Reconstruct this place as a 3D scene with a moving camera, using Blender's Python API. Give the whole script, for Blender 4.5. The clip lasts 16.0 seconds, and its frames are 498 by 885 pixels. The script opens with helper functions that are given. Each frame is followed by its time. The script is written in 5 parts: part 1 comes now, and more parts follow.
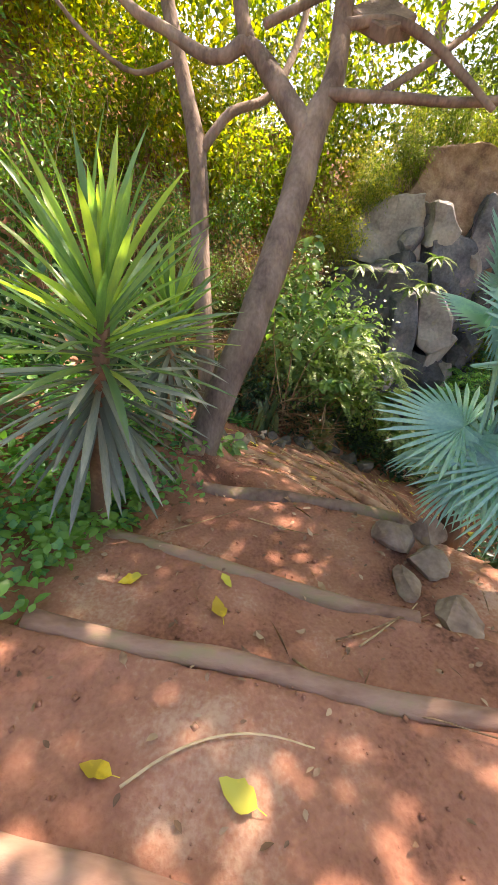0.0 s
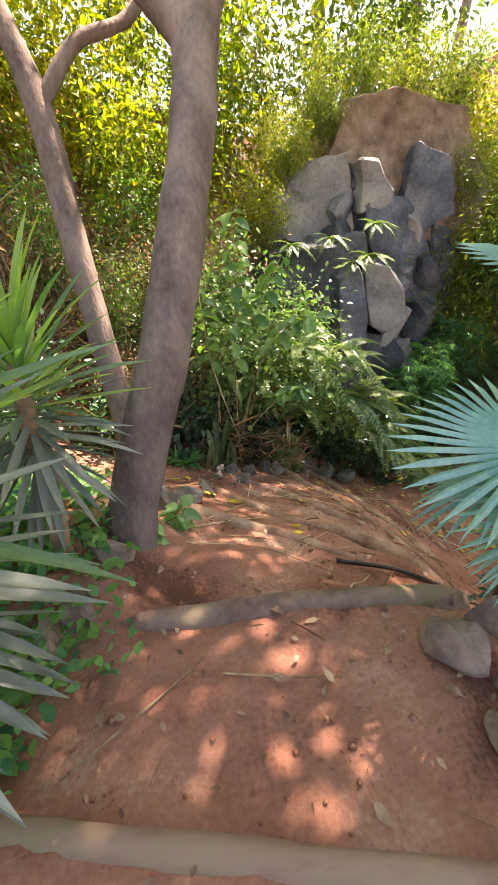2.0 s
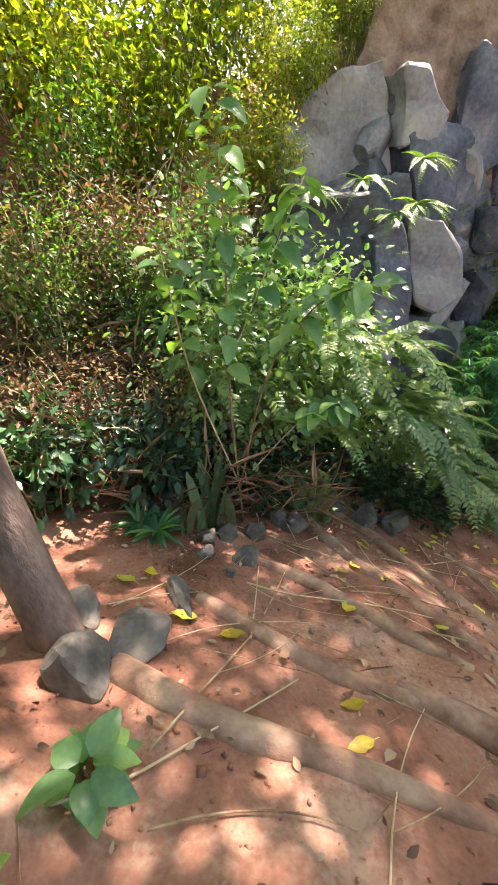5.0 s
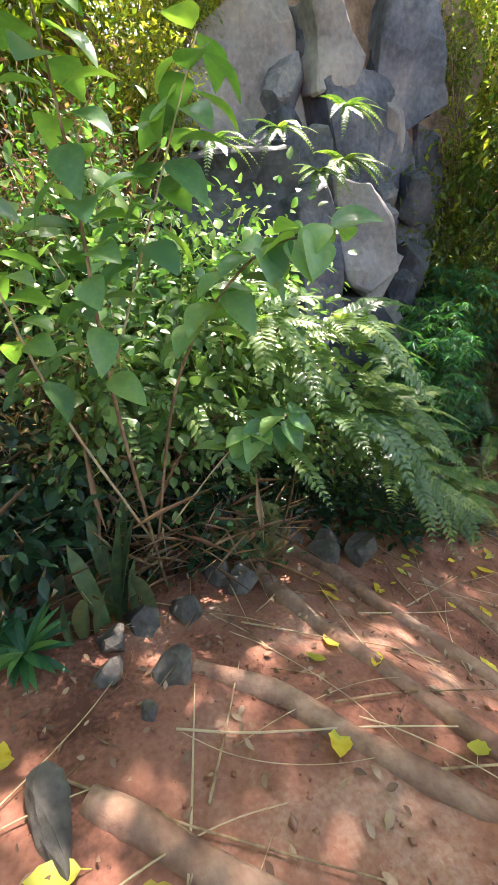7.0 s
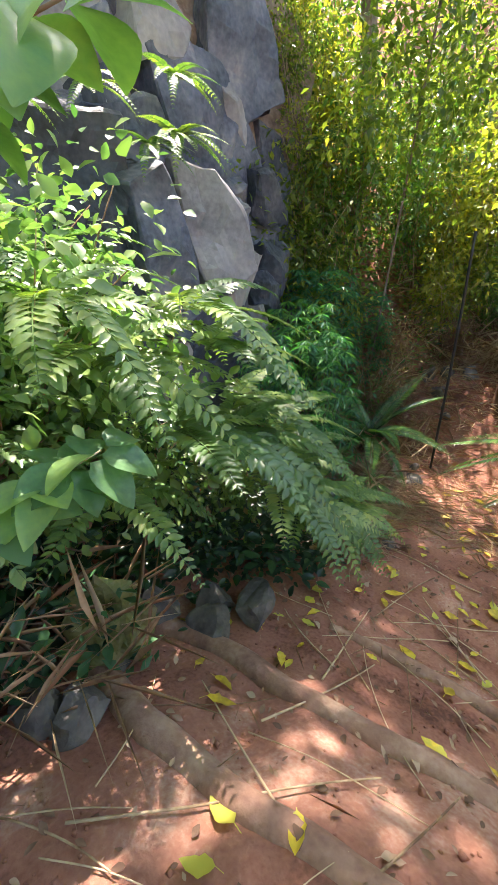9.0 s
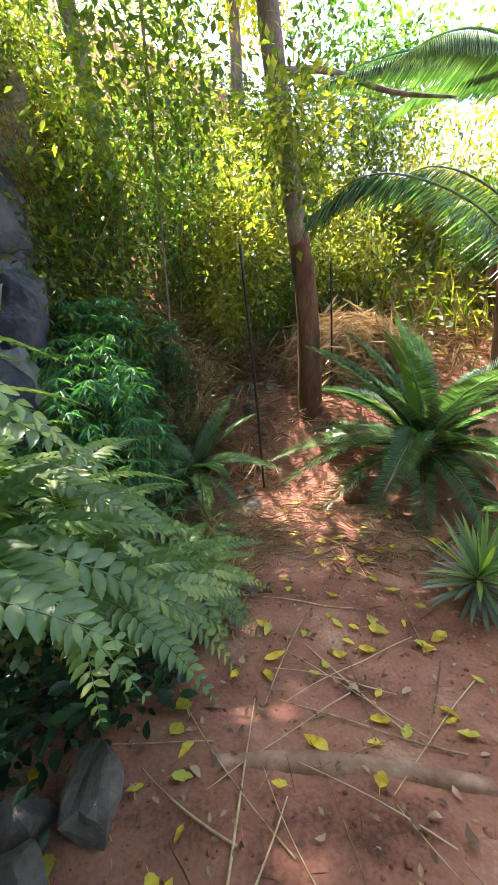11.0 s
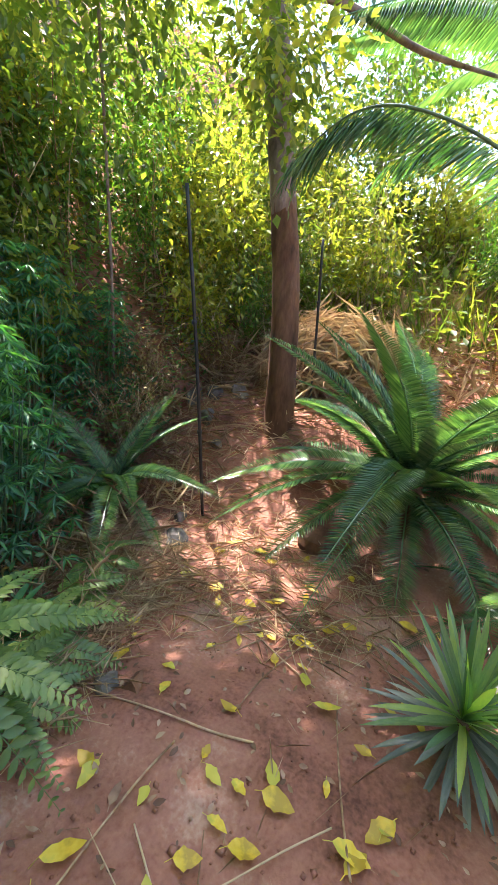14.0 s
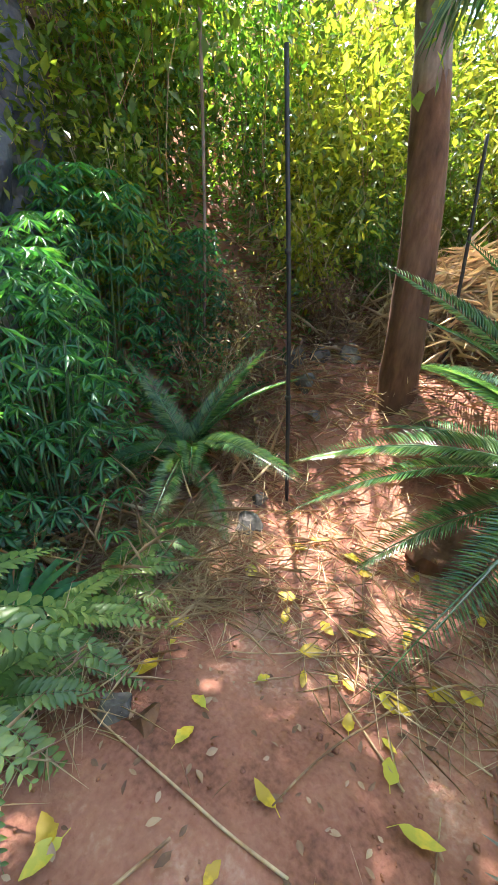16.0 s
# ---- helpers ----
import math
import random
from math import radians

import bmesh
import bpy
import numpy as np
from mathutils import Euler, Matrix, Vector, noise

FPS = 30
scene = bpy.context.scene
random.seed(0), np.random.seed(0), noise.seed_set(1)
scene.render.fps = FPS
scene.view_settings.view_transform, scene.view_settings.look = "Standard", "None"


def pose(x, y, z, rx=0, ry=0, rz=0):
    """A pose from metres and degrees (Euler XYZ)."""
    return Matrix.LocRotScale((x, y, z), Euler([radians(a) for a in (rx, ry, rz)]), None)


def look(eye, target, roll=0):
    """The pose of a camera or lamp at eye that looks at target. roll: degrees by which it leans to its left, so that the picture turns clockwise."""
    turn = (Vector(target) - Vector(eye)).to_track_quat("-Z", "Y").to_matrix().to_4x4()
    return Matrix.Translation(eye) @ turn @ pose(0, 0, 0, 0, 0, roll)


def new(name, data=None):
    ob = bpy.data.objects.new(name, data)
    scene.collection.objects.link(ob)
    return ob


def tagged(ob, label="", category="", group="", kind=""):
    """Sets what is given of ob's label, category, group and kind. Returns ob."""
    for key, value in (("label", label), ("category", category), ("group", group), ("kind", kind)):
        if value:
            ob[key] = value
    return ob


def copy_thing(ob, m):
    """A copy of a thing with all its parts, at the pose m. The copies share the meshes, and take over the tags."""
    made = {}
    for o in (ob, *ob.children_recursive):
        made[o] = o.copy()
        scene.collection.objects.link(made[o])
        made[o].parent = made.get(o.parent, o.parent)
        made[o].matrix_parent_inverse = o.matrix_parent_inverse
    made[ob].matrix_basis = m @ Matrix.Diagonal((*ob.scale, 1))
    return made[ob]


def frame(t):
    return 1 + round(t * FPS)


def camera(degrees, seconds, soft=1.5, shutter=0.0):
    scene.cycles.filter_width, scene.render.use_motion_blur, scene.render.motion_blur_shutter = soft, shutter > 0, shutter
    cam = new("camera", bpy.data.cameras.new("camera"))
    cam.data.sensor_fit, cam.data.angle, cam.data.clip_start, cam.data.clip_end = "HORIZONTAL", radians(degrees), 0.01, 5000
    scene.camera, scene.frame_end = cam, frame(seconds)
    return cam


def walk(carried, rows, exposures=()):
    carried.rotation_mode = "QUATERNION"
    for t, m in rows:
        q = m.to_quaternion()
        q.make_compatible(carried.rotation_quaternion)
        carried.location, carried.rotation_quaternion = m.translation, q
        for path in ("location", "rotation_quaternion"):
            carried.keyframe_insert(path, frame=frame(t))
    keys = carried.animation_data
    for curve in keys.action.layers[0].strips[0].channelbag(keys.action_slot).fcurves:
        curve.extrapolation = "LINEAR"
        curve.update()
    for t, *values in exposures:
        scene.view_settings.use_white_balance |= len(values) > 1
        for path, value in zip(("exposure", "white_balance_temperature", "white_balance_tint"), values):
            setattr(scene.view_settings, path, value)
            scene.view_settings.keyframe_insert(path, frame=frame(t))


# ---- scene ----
cam = camera(64.2, 16.0, soft=1.2)
METRES, EYE, TILT, LEAN, TURN = 6.9, 1.6675, -31.0, -6.0, 0.0
ROWS = [
    (0.0, 0.0, 0.0, 0.0, -0.0, 0.0, -0.0),
    (0.5, 0.0108, 0.0402, 0.0189, -2.91, -0.13, 6.78),
    (1.0, 0.0171, 0.0653, 0.0332, -6.08, -0.46, 10.15),
    (1.5, 0.0178, 0.1056, 0.0324, -5.81, -0.41, 10.78),
    (2.0, 0.0173, 0.1509, 0.0534, -5.93, -0.63, 11.75),
    (2.5, 0.0288, 0.1982, 0.0612, -5.47, -0.18, 6.54),
    (3.0, 0.0414, 0.2313, 0.0751, -5.02, -0.13, 7.59),
    (5.5, 0.0588, 0.3951, 0.117, -5.38, -2.57, 13.53),
    (6.0, 0.0699, 0.4164, 0.1284, -7.09, -3.19, 14.02),
    (6.5, 0.0782, 0.4512, 0.1273, -12.91, -4.49, 18.58),
    (7.0, 0.0833, 0.4861, 0.1263, -15.6, -5.53, 18.58),
    (7.5, 0.0999, 0.5135, 0.1204, -18.35, -5.63, 18.77),
    (8.0, 0.1129, 0.5347, 0.1288, -26.97, -8.18, 24.0),
    (8.5, 0.1201, 0.5573, 0.1258, -27.91, -8.03, 22.66),
    (9.0, 0.1424, 0.5687, 0.1134, -33.29, -8.84, 23.61),
    (9.5, 0.1589, 0.5843, 0.1151, -46.88, -14.15, 28.64),
    (12.0, 0.2555, 0.6385, 0.0788, -66.4, -18.16, 32.86),
    (12.5, 0.2798, 0.6267, 0.0676, -66.31, -18.74, 30.79),
    (13.0, 0.3038, 0.6306, 0.0505, -67.68, -19.47, 30.32),
    (13.5, 0.3272, 0.65, 0.0322, -66.99, -17.06, 29.6),
    (14.0, 0.3515, 0.6428, 0.0219, -61.1, -14.31, 26.29),
    (14.5, 0.3749, 0.656, 0.0026, -61.1, -14.95, 27.72),
    (15.0, 0.3997, 0.6803, -0.0085, -55.28, -13.24, 26.5),
    (15.5, 0.4239, 0.6824, -0.0136, -44.75, -9.58, 24.59),
    (16.0, 0.4304, 0.6843, -0.0102, -41.95, -9.43, 25.15),
]
walk(cam, [(t, pose(0, 0, EYE, TILT, LEAN, TURN) @ pose(METRES * x, METRES * y, METRES * z, 90 + pitch, roll, yaw)) for t, x, y, z, yaw, pitch, roll in ROWS], [(0.0, 2.75, 7900, 24), (2.5, 3.05, 7500, 28), (5.0, 3.1, 6900, 24), (8.0, 3.2, 6500, 22), (9.5, 3.25, 6500, 22), (12.0, 3.3, 6300, 25), (14.0, 3.5, 6200, 25), (16.0, 3.75, 6200, 19)])

# ---- light ----
SUN_DIR = Vector((0.50, 0.52, 1.15)).normalized()
world = bpy.data.worlds.new("sky")
scene.world = world
world.use_nodes = True
wn = world.node_tree.nodes
sky = wn.new("ShaderNodeTexSky")
sky.sky_type, sky.sun_disc = "NISHITA", False
sky.sun_elevation = math.asin(SUN_DIR.z)
sky.sun_rotation = math.atan2(SUN_DIR.x, SUN_DIR.y)
wn["Background"].inputs[1].default_value = 0.10
world.node_tree.links.new(sky.outputs[0], wn["Background"].inputs[0])
sun = new("sun", bpy.data.lights.new("sun", "SUN"))
sun.data.energy, sun.data.angle, sun.data.color = 3.1, radians(0.8), (1.0, 0.93, 0.8)
sun.matrix_world = look(SUN_DIR * 30, (0, 0, 0))


# ---- materials ----
def make_mat(name, ramp, rough=0.8, scale=6.0, detail=6.0, bump=0.3, bump_scale=40.0, passes=0.0, island=0.0, metal=0.0, spec=0.5, stretch=(1, 1, 1), glow_tint=None, mid=0.0):
    """A noise-driven surface. passes: how much light goes through (leaves). island: colour spread from piece to piece."""
    m = bpy.data.materials.new(name)
    m.use_nodes = True
    n, l = m.node_tree.nodes, m.node_tree.links
    b = n["Principled BSDF"]
    co = n.new("ShaderNodeTexCoord")
    mp = n.new("ShaderNodeMapping")
    mp.inputs["Scale"].default_value = stretch
    l.new(co.outputs["Object"], mp.inputs[0])
    n1 = n.new("ShaderNodeTexNoise")
    n1.inputs["Scale"].default_value, n1.inputs["Detail"].default_value = scale, detail
    l.new(mp.outputs[0], n1.inputs[0])
    n2 = n.new("ShaderNodeTexNoise")
    n2.inputs["Scale"].default_value, n2.inputs["Detail"].default_value = bump_scale, 4
    l.new(mp.outputs[0], n2.inputs[0])
    mixf = n.new("ShaderNodeMath")
    mixf.operation = "MULTIPLY_ADD"
    l.new(n2.outputs[0], mixf.inputs[0])
    mixf.inputs[1].default_value = 0.35
    add = n.new("ShaderNodeMath")
    add.operation = "SUBTRACT"
    l.new(n1.outputs[0], add.inputs[0])
    add.inputs[1].default_value = 0.175
    l.new(add.outputs[0], mixf.inputs[2])
    value = mixf.outputs[0]
    if island:
        geo = n.new("ShaderNodeNewGeometry")
        info = n.new("ShaderNodeObjectInfo")
        s1 = n.new("ShaderNodeMath")
        s1.operation = "ADD"
        l.new(geo.outputs["Random Per Island"], s1.inputs[0])
        l.new(info.outputs["Random"], s1.inputs[1])
        s2 = n.new("ShaderNodeMath")
        s2.operation = "MULTIPLY_ADD"
        l.new(s1.outputs[0], s2.inputs[0])
        s2.inputs[1].default_value = island * 0.7
        l.new(value, s2.inputs[2])
        s3 = n.new("ShaderNodeMath")
        s3.operation = "SUBTRACT"
        l.new(s2.outputs[0], s3.inputs[0])
        s3.inputs[1].default_value = island * 0.7
        value = s3.outputs[0]
    r = n.new("ShaderNodeValToRGB")
    els = r.color_ramp.elements
    while len(els) < len(ramp):
        els.new(0.5)
    for i, c in enumerate(ramp):
        els[i].position = 0.28 + 0.44 * i / max(1, len(ramp) - 1)
        els[i].color = (*c, 1)
    l.new(value, r.inputs[0])
    l.new(r.outputs[0], b.inputs["Base Color"])
    b.inputs["Roughness"].default_value = rough
    b.inputs["Metallic"].default_value = metal
    b.inputs["Specular IOR Level"].default_value = spec
    if bump:
        bp = n.new("ShaderNodeBump")
        bp.inputs["Strength"].default_value, bp.inputs["Distance"].default_value = bump, 0.02
        l.new(mixf.outputs[0], bp.inputs["Height"])
        l.new(bp.outputs[0], b.inputs["Normal"])
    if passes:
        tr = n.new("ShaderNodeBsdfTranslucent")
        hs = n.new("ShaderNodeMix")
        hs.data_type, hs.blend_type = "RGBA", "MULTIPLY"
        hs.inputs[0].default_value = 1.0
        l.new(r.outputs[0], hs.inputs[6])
        # Tints above one brighten backlit leaves beyond their own colour.
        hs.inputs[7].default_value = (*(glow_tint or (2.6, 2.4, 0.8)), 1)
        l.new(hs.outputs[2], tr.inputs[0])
        mx = n.new("ShaderNodeMixShader")
        mx.inputs[0].default_value = passes
        l.new(b.outputs[0], mx.inputs[1])
        l.new(tr.outputs[0], mx.inputs[2])
        l.new(mx.outputs[0], n["Material Output"].inputs[0])
    return m


SOIL = make_mat("red_soil", [(0.12, 0.052, 0.036), (0.27, 0.118, 0.08), (0.35, 0.165, 0.112), (0.46, 0.29, 0.21)], 0.95, 2.6, 12, 1.0, 60, spec=0.2)
LOG = make_mat("weathered_log", [(0.08, 0.06, 0.052), (0.19, 0.115, 0.09), (0.26, 0.175, 0.135), (0.20, 0.18, 0.095)], 0.9, 4, 6, 0.8, 30, spec=0.2)
DUSTY_LOG = make_mat("earthy_log", [(0.13, 0.075, 0.055), (0.24, 0.135, 0.10), (0.32, 0.20, 0.15), (0.26, 0.21, 0.12)], 0.95, 5, 8, 0.9, 35, spec=0.2, stretch=(0.4, 1, 1))
STONE = make_mat("field_stone", [(0.064, 0.058, 0.054), (0.136, 0.122, 0.108), (0.228, 0.197, 0.164)], 0.85, 5, 8, 0.8, 45, spec=0.3)
RED_STONE = make_mat("dusty_stone", [(0.15, 0.10, 0.08), (0.27, 0.19, 0.15), (0.38, 0.29, 0.23)], 0.9, 6, 8, 0.8, 40, spec=0.2)
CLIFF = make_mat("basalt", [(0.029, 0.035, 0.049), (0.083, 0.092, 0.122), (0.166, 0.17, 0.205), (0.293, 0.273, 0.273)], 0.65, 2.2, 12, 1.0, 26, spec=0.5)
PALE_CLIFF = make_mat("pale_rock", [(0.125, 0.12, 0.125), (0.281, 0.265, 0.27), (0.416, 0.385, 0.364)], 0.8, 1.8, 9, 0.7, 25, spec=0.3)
# The basalt ramp scaled down: shade of the lower cliff put into colour.
SHADED_CLIFF = make_mat("shaded_basalt", [(0.012, 0.015, 0.022), (0.034, 0.040, 0.055), (0.075, 0.08, 0.10), (0.13, 0.13, 0.15)], 0.6, 2.6, 12, 1.0, 26, spec=0.5)
MOSS = make_mat("mossy_concrete", [(0.09, 0.11, 0.03), (0.20, 0.21, 0.08), (0.27, 0.25, 0.16)], 0.95, 7, 8, 0.8, 50, spec=0.2)
BARK = make_mat("smooth_bark", [(0.102, 0.072, 0.062), (0.204, 0.15, 0.126), (0.324, 0.246, 0.204)], 0.88, 6, 10, 1.0, 55, spec=0.25, stretch=(1, 1, 0.45))
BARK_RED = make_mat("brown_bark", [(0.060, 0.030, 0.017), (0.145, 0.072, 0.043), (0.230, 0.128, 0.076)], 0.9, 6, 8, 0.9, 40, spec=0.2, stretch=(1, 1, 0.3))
ROOT = make_mat("root_bark", [(0.196, 0.103, 0.075), (0.322, 0.19, 0.132), (0.46, 0.31, 0.218)], 0.9, 7, 8, 0.7, 45, spec=0.2)
TWIG = make_mat("dry_twig", [(0.20, 0.12, 0.07), (0.42, 0.29, 0.17), (0.58, 0.45, 0.28)], 0.85, 10, 4, 0, island=0.8, spec=0.2)
STRAW = make_mat("dry_straw", [(0.30, 0.19, 0.11), (0.48, 0.35, 0.21), (0.68, 0.54, 0.34)], 0.9, 3, 4, 0, island=0.9, spec=0.2)
BLACK = make_mat("black_plastic", [(0.008, 0.008, 0.009), (0.02, 0.02, 0.022)], 0.5, 8, 4, 0.2, 40)
# Sunlit leaves: part of the sun's brightness is put into colour and tint.
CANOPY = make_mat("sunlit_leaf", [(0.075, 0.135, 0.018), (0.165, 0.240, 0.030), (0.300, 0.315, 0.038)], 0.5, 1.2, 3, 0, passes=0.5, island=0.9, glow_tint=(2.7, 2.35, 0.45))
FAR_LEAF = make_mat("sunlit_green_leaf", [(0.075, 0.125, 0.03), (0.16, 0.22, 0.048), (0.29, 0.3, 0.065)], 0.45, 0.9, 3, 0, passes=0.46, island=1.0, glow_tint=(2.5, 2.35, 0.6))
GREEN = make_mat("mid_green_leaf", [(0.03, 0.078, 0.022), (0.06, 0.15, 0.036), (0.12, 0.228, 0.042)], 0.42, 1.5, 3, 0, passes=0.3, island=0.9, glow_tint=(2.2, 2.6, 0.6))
# Green leaf darkened so that the shade under bushes is in its colour.
SHADE_LEAF = make_mat("shaded_green_leaf", [(0.014, 0.044, 0.024), (0.029, 0.083, 0.039), (0.049, 0.127, 0.049)], 0.36, 2, 3, 0, passes=0.15, island=0.8, glow_tint=(2.0, 2.6, 0.7))
BAMBOO = make_mat("bamboo_leaf", [(0.03, 0.114, 0.065), (0.06, 0.202, 0.095), (0.137, 0.287, 0.085)], 0.4, 2, 3, 0, passes=0.36, island=0.8, glow_tint=(1.9, 2.6, 0.6))
VINE = make_mat("vine_leaf", [(0.05, 0.115, 0.04), (0.11, 0.2, 0.07), (0.2, 0.29, 0.09)], 0.36, 2, 3, 0, passes=0.28, island=0.8, glow_tint=(1.6, 2.2, 0.9))
BROAD = make_mat("broad_leaf", [(0.085, 0.19, 0.085), (0.15, 0.29, 0.12), (0.24, 0.38, 0.12)], 0.35, 5, 4, 0.1, 60, passes=0.35, island=0.7, glow_tint=(2.2, 2.3, 0.5))
YUCCA = make_mat("yucca_blade", [(0.083, 0.167, 0.106), (0.158, 0.267, 0.144), (0.258, 0.351, 0.116)], 0.34, 2.5, 4, 0.15, 60, passes=0.4, island=0.8, glow_tint=(2.4, 2.8, 0.5), stretch=(3, 0.6, 1))
YUCCA_OLD = make_mat("old_yucca_blade", [(0.10, 0.13, 0.11), (0.19, 0.22, 0.19), (0.30, 0.31, 0.25)], 0.5, 2.5, 4, 0.15, 60, passes=0.12, island=0.8, glow_tint=(1.8, 1.8, 0.9), stretch=(3, 0.6, 1))
FAN = make_mat("blue_fan_leaf", [(0.121, 0.265, 0.291), (0.208, 0.418, 0.426), (0.345, 0.569, 0.515)], 0.42, 3, 4, 0.1, 60, passes=0.25, island=0.6, glow_tint=(1.6, 2.2, 0.9))
CYCAD = make_mat("cycad_leaflet", [(0.045, 0.11, 0.058), (0.09, 0.18, 0.09), (0.17, 0.27, 0.13)], 0.26, 2, 4, 0, passes=0.2, island=0.6, spec=0.7, glow_tint=(2.0, 2.6, 0.6))
FERN = make_mat("fern_leaflet", [(0.075, 0.15, 0.045), (0.16, 0.25, 0.07), (0.27, 0.34, 0.1)], 0.36, 3, 4, 0, passes=0.25, island=0.6, glow_tint=(2.0, 2.3, 0.6))
SNAKE = make_mat("sword_leaf", [(0.03, 0.07, 0.03), (0.075, 0.13, 0.055), (0.13, 0.18, 0.06)], 0.45, 14, 4, 0.2, 50, island=0.4)
YELLOW = make_mat("fallen_yellow_leaf", [(0.42, 0.30, 0.03), (0.66, 0.48, 0.03), (0.72, 0.58, 0.07), (0.50, 0.48, 0.07)], 0.5, 9, 4, 0.1, 60, passes=0.2, island=1.0, glow_tint=(1.5, 1.4, 0.6))
DEAD = make_mat("dead_leaf", [(0.14, 0.075, 0.045), (0.30, 0.18, 0.11), (0.42, 0.29, 0.19)], 0.8, 6, 4, 0, island=0.9)
DRY_BUSH = make_mat("dry_bush_leaf", [(0.118, 0.063, 0.042), (0.218, 0.126, 0.076), (0.252, 0.202, 0.084)], 0.7, 2, 3, 0, passes=0.3, island=0.9, glow_tint=(1.6, 1.4, 0.8))


# ---- geometry tools ----
def mesh_of(name, verts, faces, mat, smooth=False):
    me = bpy.data.meshes.new(name)
    me.from_pydata([tuple(v) for v in verts], [], faces)
    me.materials.append(mat)
    if smooth:
        me.polygons.foreach_set("use_smooth", [True] * len(me.polygons))
    me.update()
    return me


def mesh_quick(name, verts, faces, mat):
    """verts (n,3) and faces (m,k) as arrays."""
    me = bpy.data.meshes.new(name)
    m, k = faces.shape
    me.vertices.add(len(verts))
    me.vertices.foreach_set("co", np.asarray(verts, dtype=np.float32).ravel())
    me.loops.add(m * k)
    me.loops.foreach_set("vertex_index", faces.astype(np.int32).ravel())
    me.polygons.add(m)
    me.polygons.foreach_set("loop_start", np.arange(0, m * k, k, dtype=np.int32))
    me.update(calc_edges=True)
    me.materials.append(mat)
    return me


def smoothstep(a, b, x):
    u = np.clip((x - a) / (b - a), 0, 1)
    return u * u * (3 - 2 * u)


def wobble(x, y):
    return (0.022 * np.sin(2.3 * x + 1.1) * np.cos(2.9 * y + 0.4) + 0.014 * np.sin(6.1 * x + 2.0 * y) + 0.008 * np.cos(11.7 * y - 7.1 * x))


def ground_z(x, y):
    """Height of the ground: earth steps held by logs, then a rooty slope that turns down to a hollow, with banks round it."""
    x, y = np.asarray(x, float), np.asarray(y, float)
    d = y + 0.16 * x
    z = np.interp(d, (-3.0, 0.16, 0.21, 0.70, 0.76, 1.30, 2.00, 2.07), (0.60, 0.27, 0.22, 0.20, 0.10, 0.03, -0.02, -0.11)) - 0.08 * smoothstep(1.25, 1.31, y + 0.28 * x)
    side = smoothstep(1.2, 2.4, x)
    slope = -0.40 - 0.33 * (y - 2.77) * (1 - 0.75 * side) - 0.30 * (x - 0.4) - 0.42 * side + 0.5 * np.clip(2.15 - y, 0, 1.2)
    z = np.minimum(z, slope)
    z = np.maximum(z, -1.86)
    z = z + 0.58 * smoothstep(4.5, 5.5, x) + 0.42 * np.maximum(0, np.minimum(x, 11) - 5.8)
    z = z + 0.95 * np.clip(y - 4.25 - 0.1 * x, 0, 5) * (1 - smoothstep(0.9, 2.2, x))
    z = z + 0.9 * np.clip(y - 5.45, 0, 5) * smoothstep(0.9, 2.2, x)
    z = z + 0.45 * np.clip(-0.75 - x, 0, 6)
    z = z + 0.25 * np.clip(2.3 - y, 0, 6) * smoothstep(1.5, 3.0, x)
    z = z + 0.26 * (1 - smoothstep(-0.35, 0.12, x)) * smoothstep(1.9, 2.15, y) * (1 - smoothstep(2.5, 3.1, y))
    return z + wobble(x, y)


def gz(x, y):
    return float(ground_z(x, y))


def spline(points, n):
    """Catmull-Rom through points of any dimension."""
    p = [np.array(q, float) for q in points]
    p = [2 * p[0] - p[1]] + p + [2 * p[-1] - p[-2]]
    out = []
    for i in range(1, len(p) - 2):
        for k in range(n):
            u = k / n
            a, b, c, d = p[i - 1], p[i], p[i + 1], p[i + 2]
            out.append(0.5 * (2 * b + (c - a) * u + (2 * a - 5 * b + 4 * c - d) * u * u + (3 * b - a - 3 * c + d) * u ** 3))
    return out + [p[-2]]


def tube_data(points, sides=10, n=6, rough=0.0, seed=0):
    """A tube through (x, y, z, radius) points: verts and faces."""
    pts = spline(points, n) if n > 1 else [np.array(p, float) for p in points]
    verts, faces = [], []
    ref = Vector((0.31, 0.17, 0.93))
    for i, p in enumerate(pts):
        a, b = pts[max(0, i - 1)], pts[min(len(pts) - 1, i + 1)]
        d = Vector(b[:3] - a[:3]).normalized()
        if abs(d.dot(ref)) > 0.95:
            ref = Vector((0.9, 0.3, 0.2))
        u = d.cross(ref).normalized()
        v = d.cross(u)
        for s in range(sides):
            w = 2 * math.pi * s / sides
            r = p[3]
            if rough:
                q = Vector(p[:3]) * 6 + Vector((math.cos(w), math.sin(w), seed))
                r *= 1 + rough * noise.noise(q)
            verts.append(Vector(p[:3]) + u * (r * math.cos(w)) + v * (r * math.sin(w)))
    m = len(pts)
    for i in range(m - 1):
        for s in range(sides):
            t = (s + 1) % sides
            faces.append((i * sides + s, i * sides + t, (i + 1) * sides + t, (i + 1) * sides + s))
    faces.append(tuple(range(sides))[::-1])
    faces.append(tuple((m - 1) * sides + s for s in range(sides)))
    return verts, faces


def tubes_mesh(name, paths, mat, sides=8, n=5, rough=0.0):
    verts, faces = [], []
    for k, p in enumerate(paths):
        v, f = tube_data(p, sides, n, rough, k)
        o = len(verts)
        verts += v
        faces += [tuple(i + o for i in q) for q in f]
    return mesh_of(name, verts, faces, mat, True)


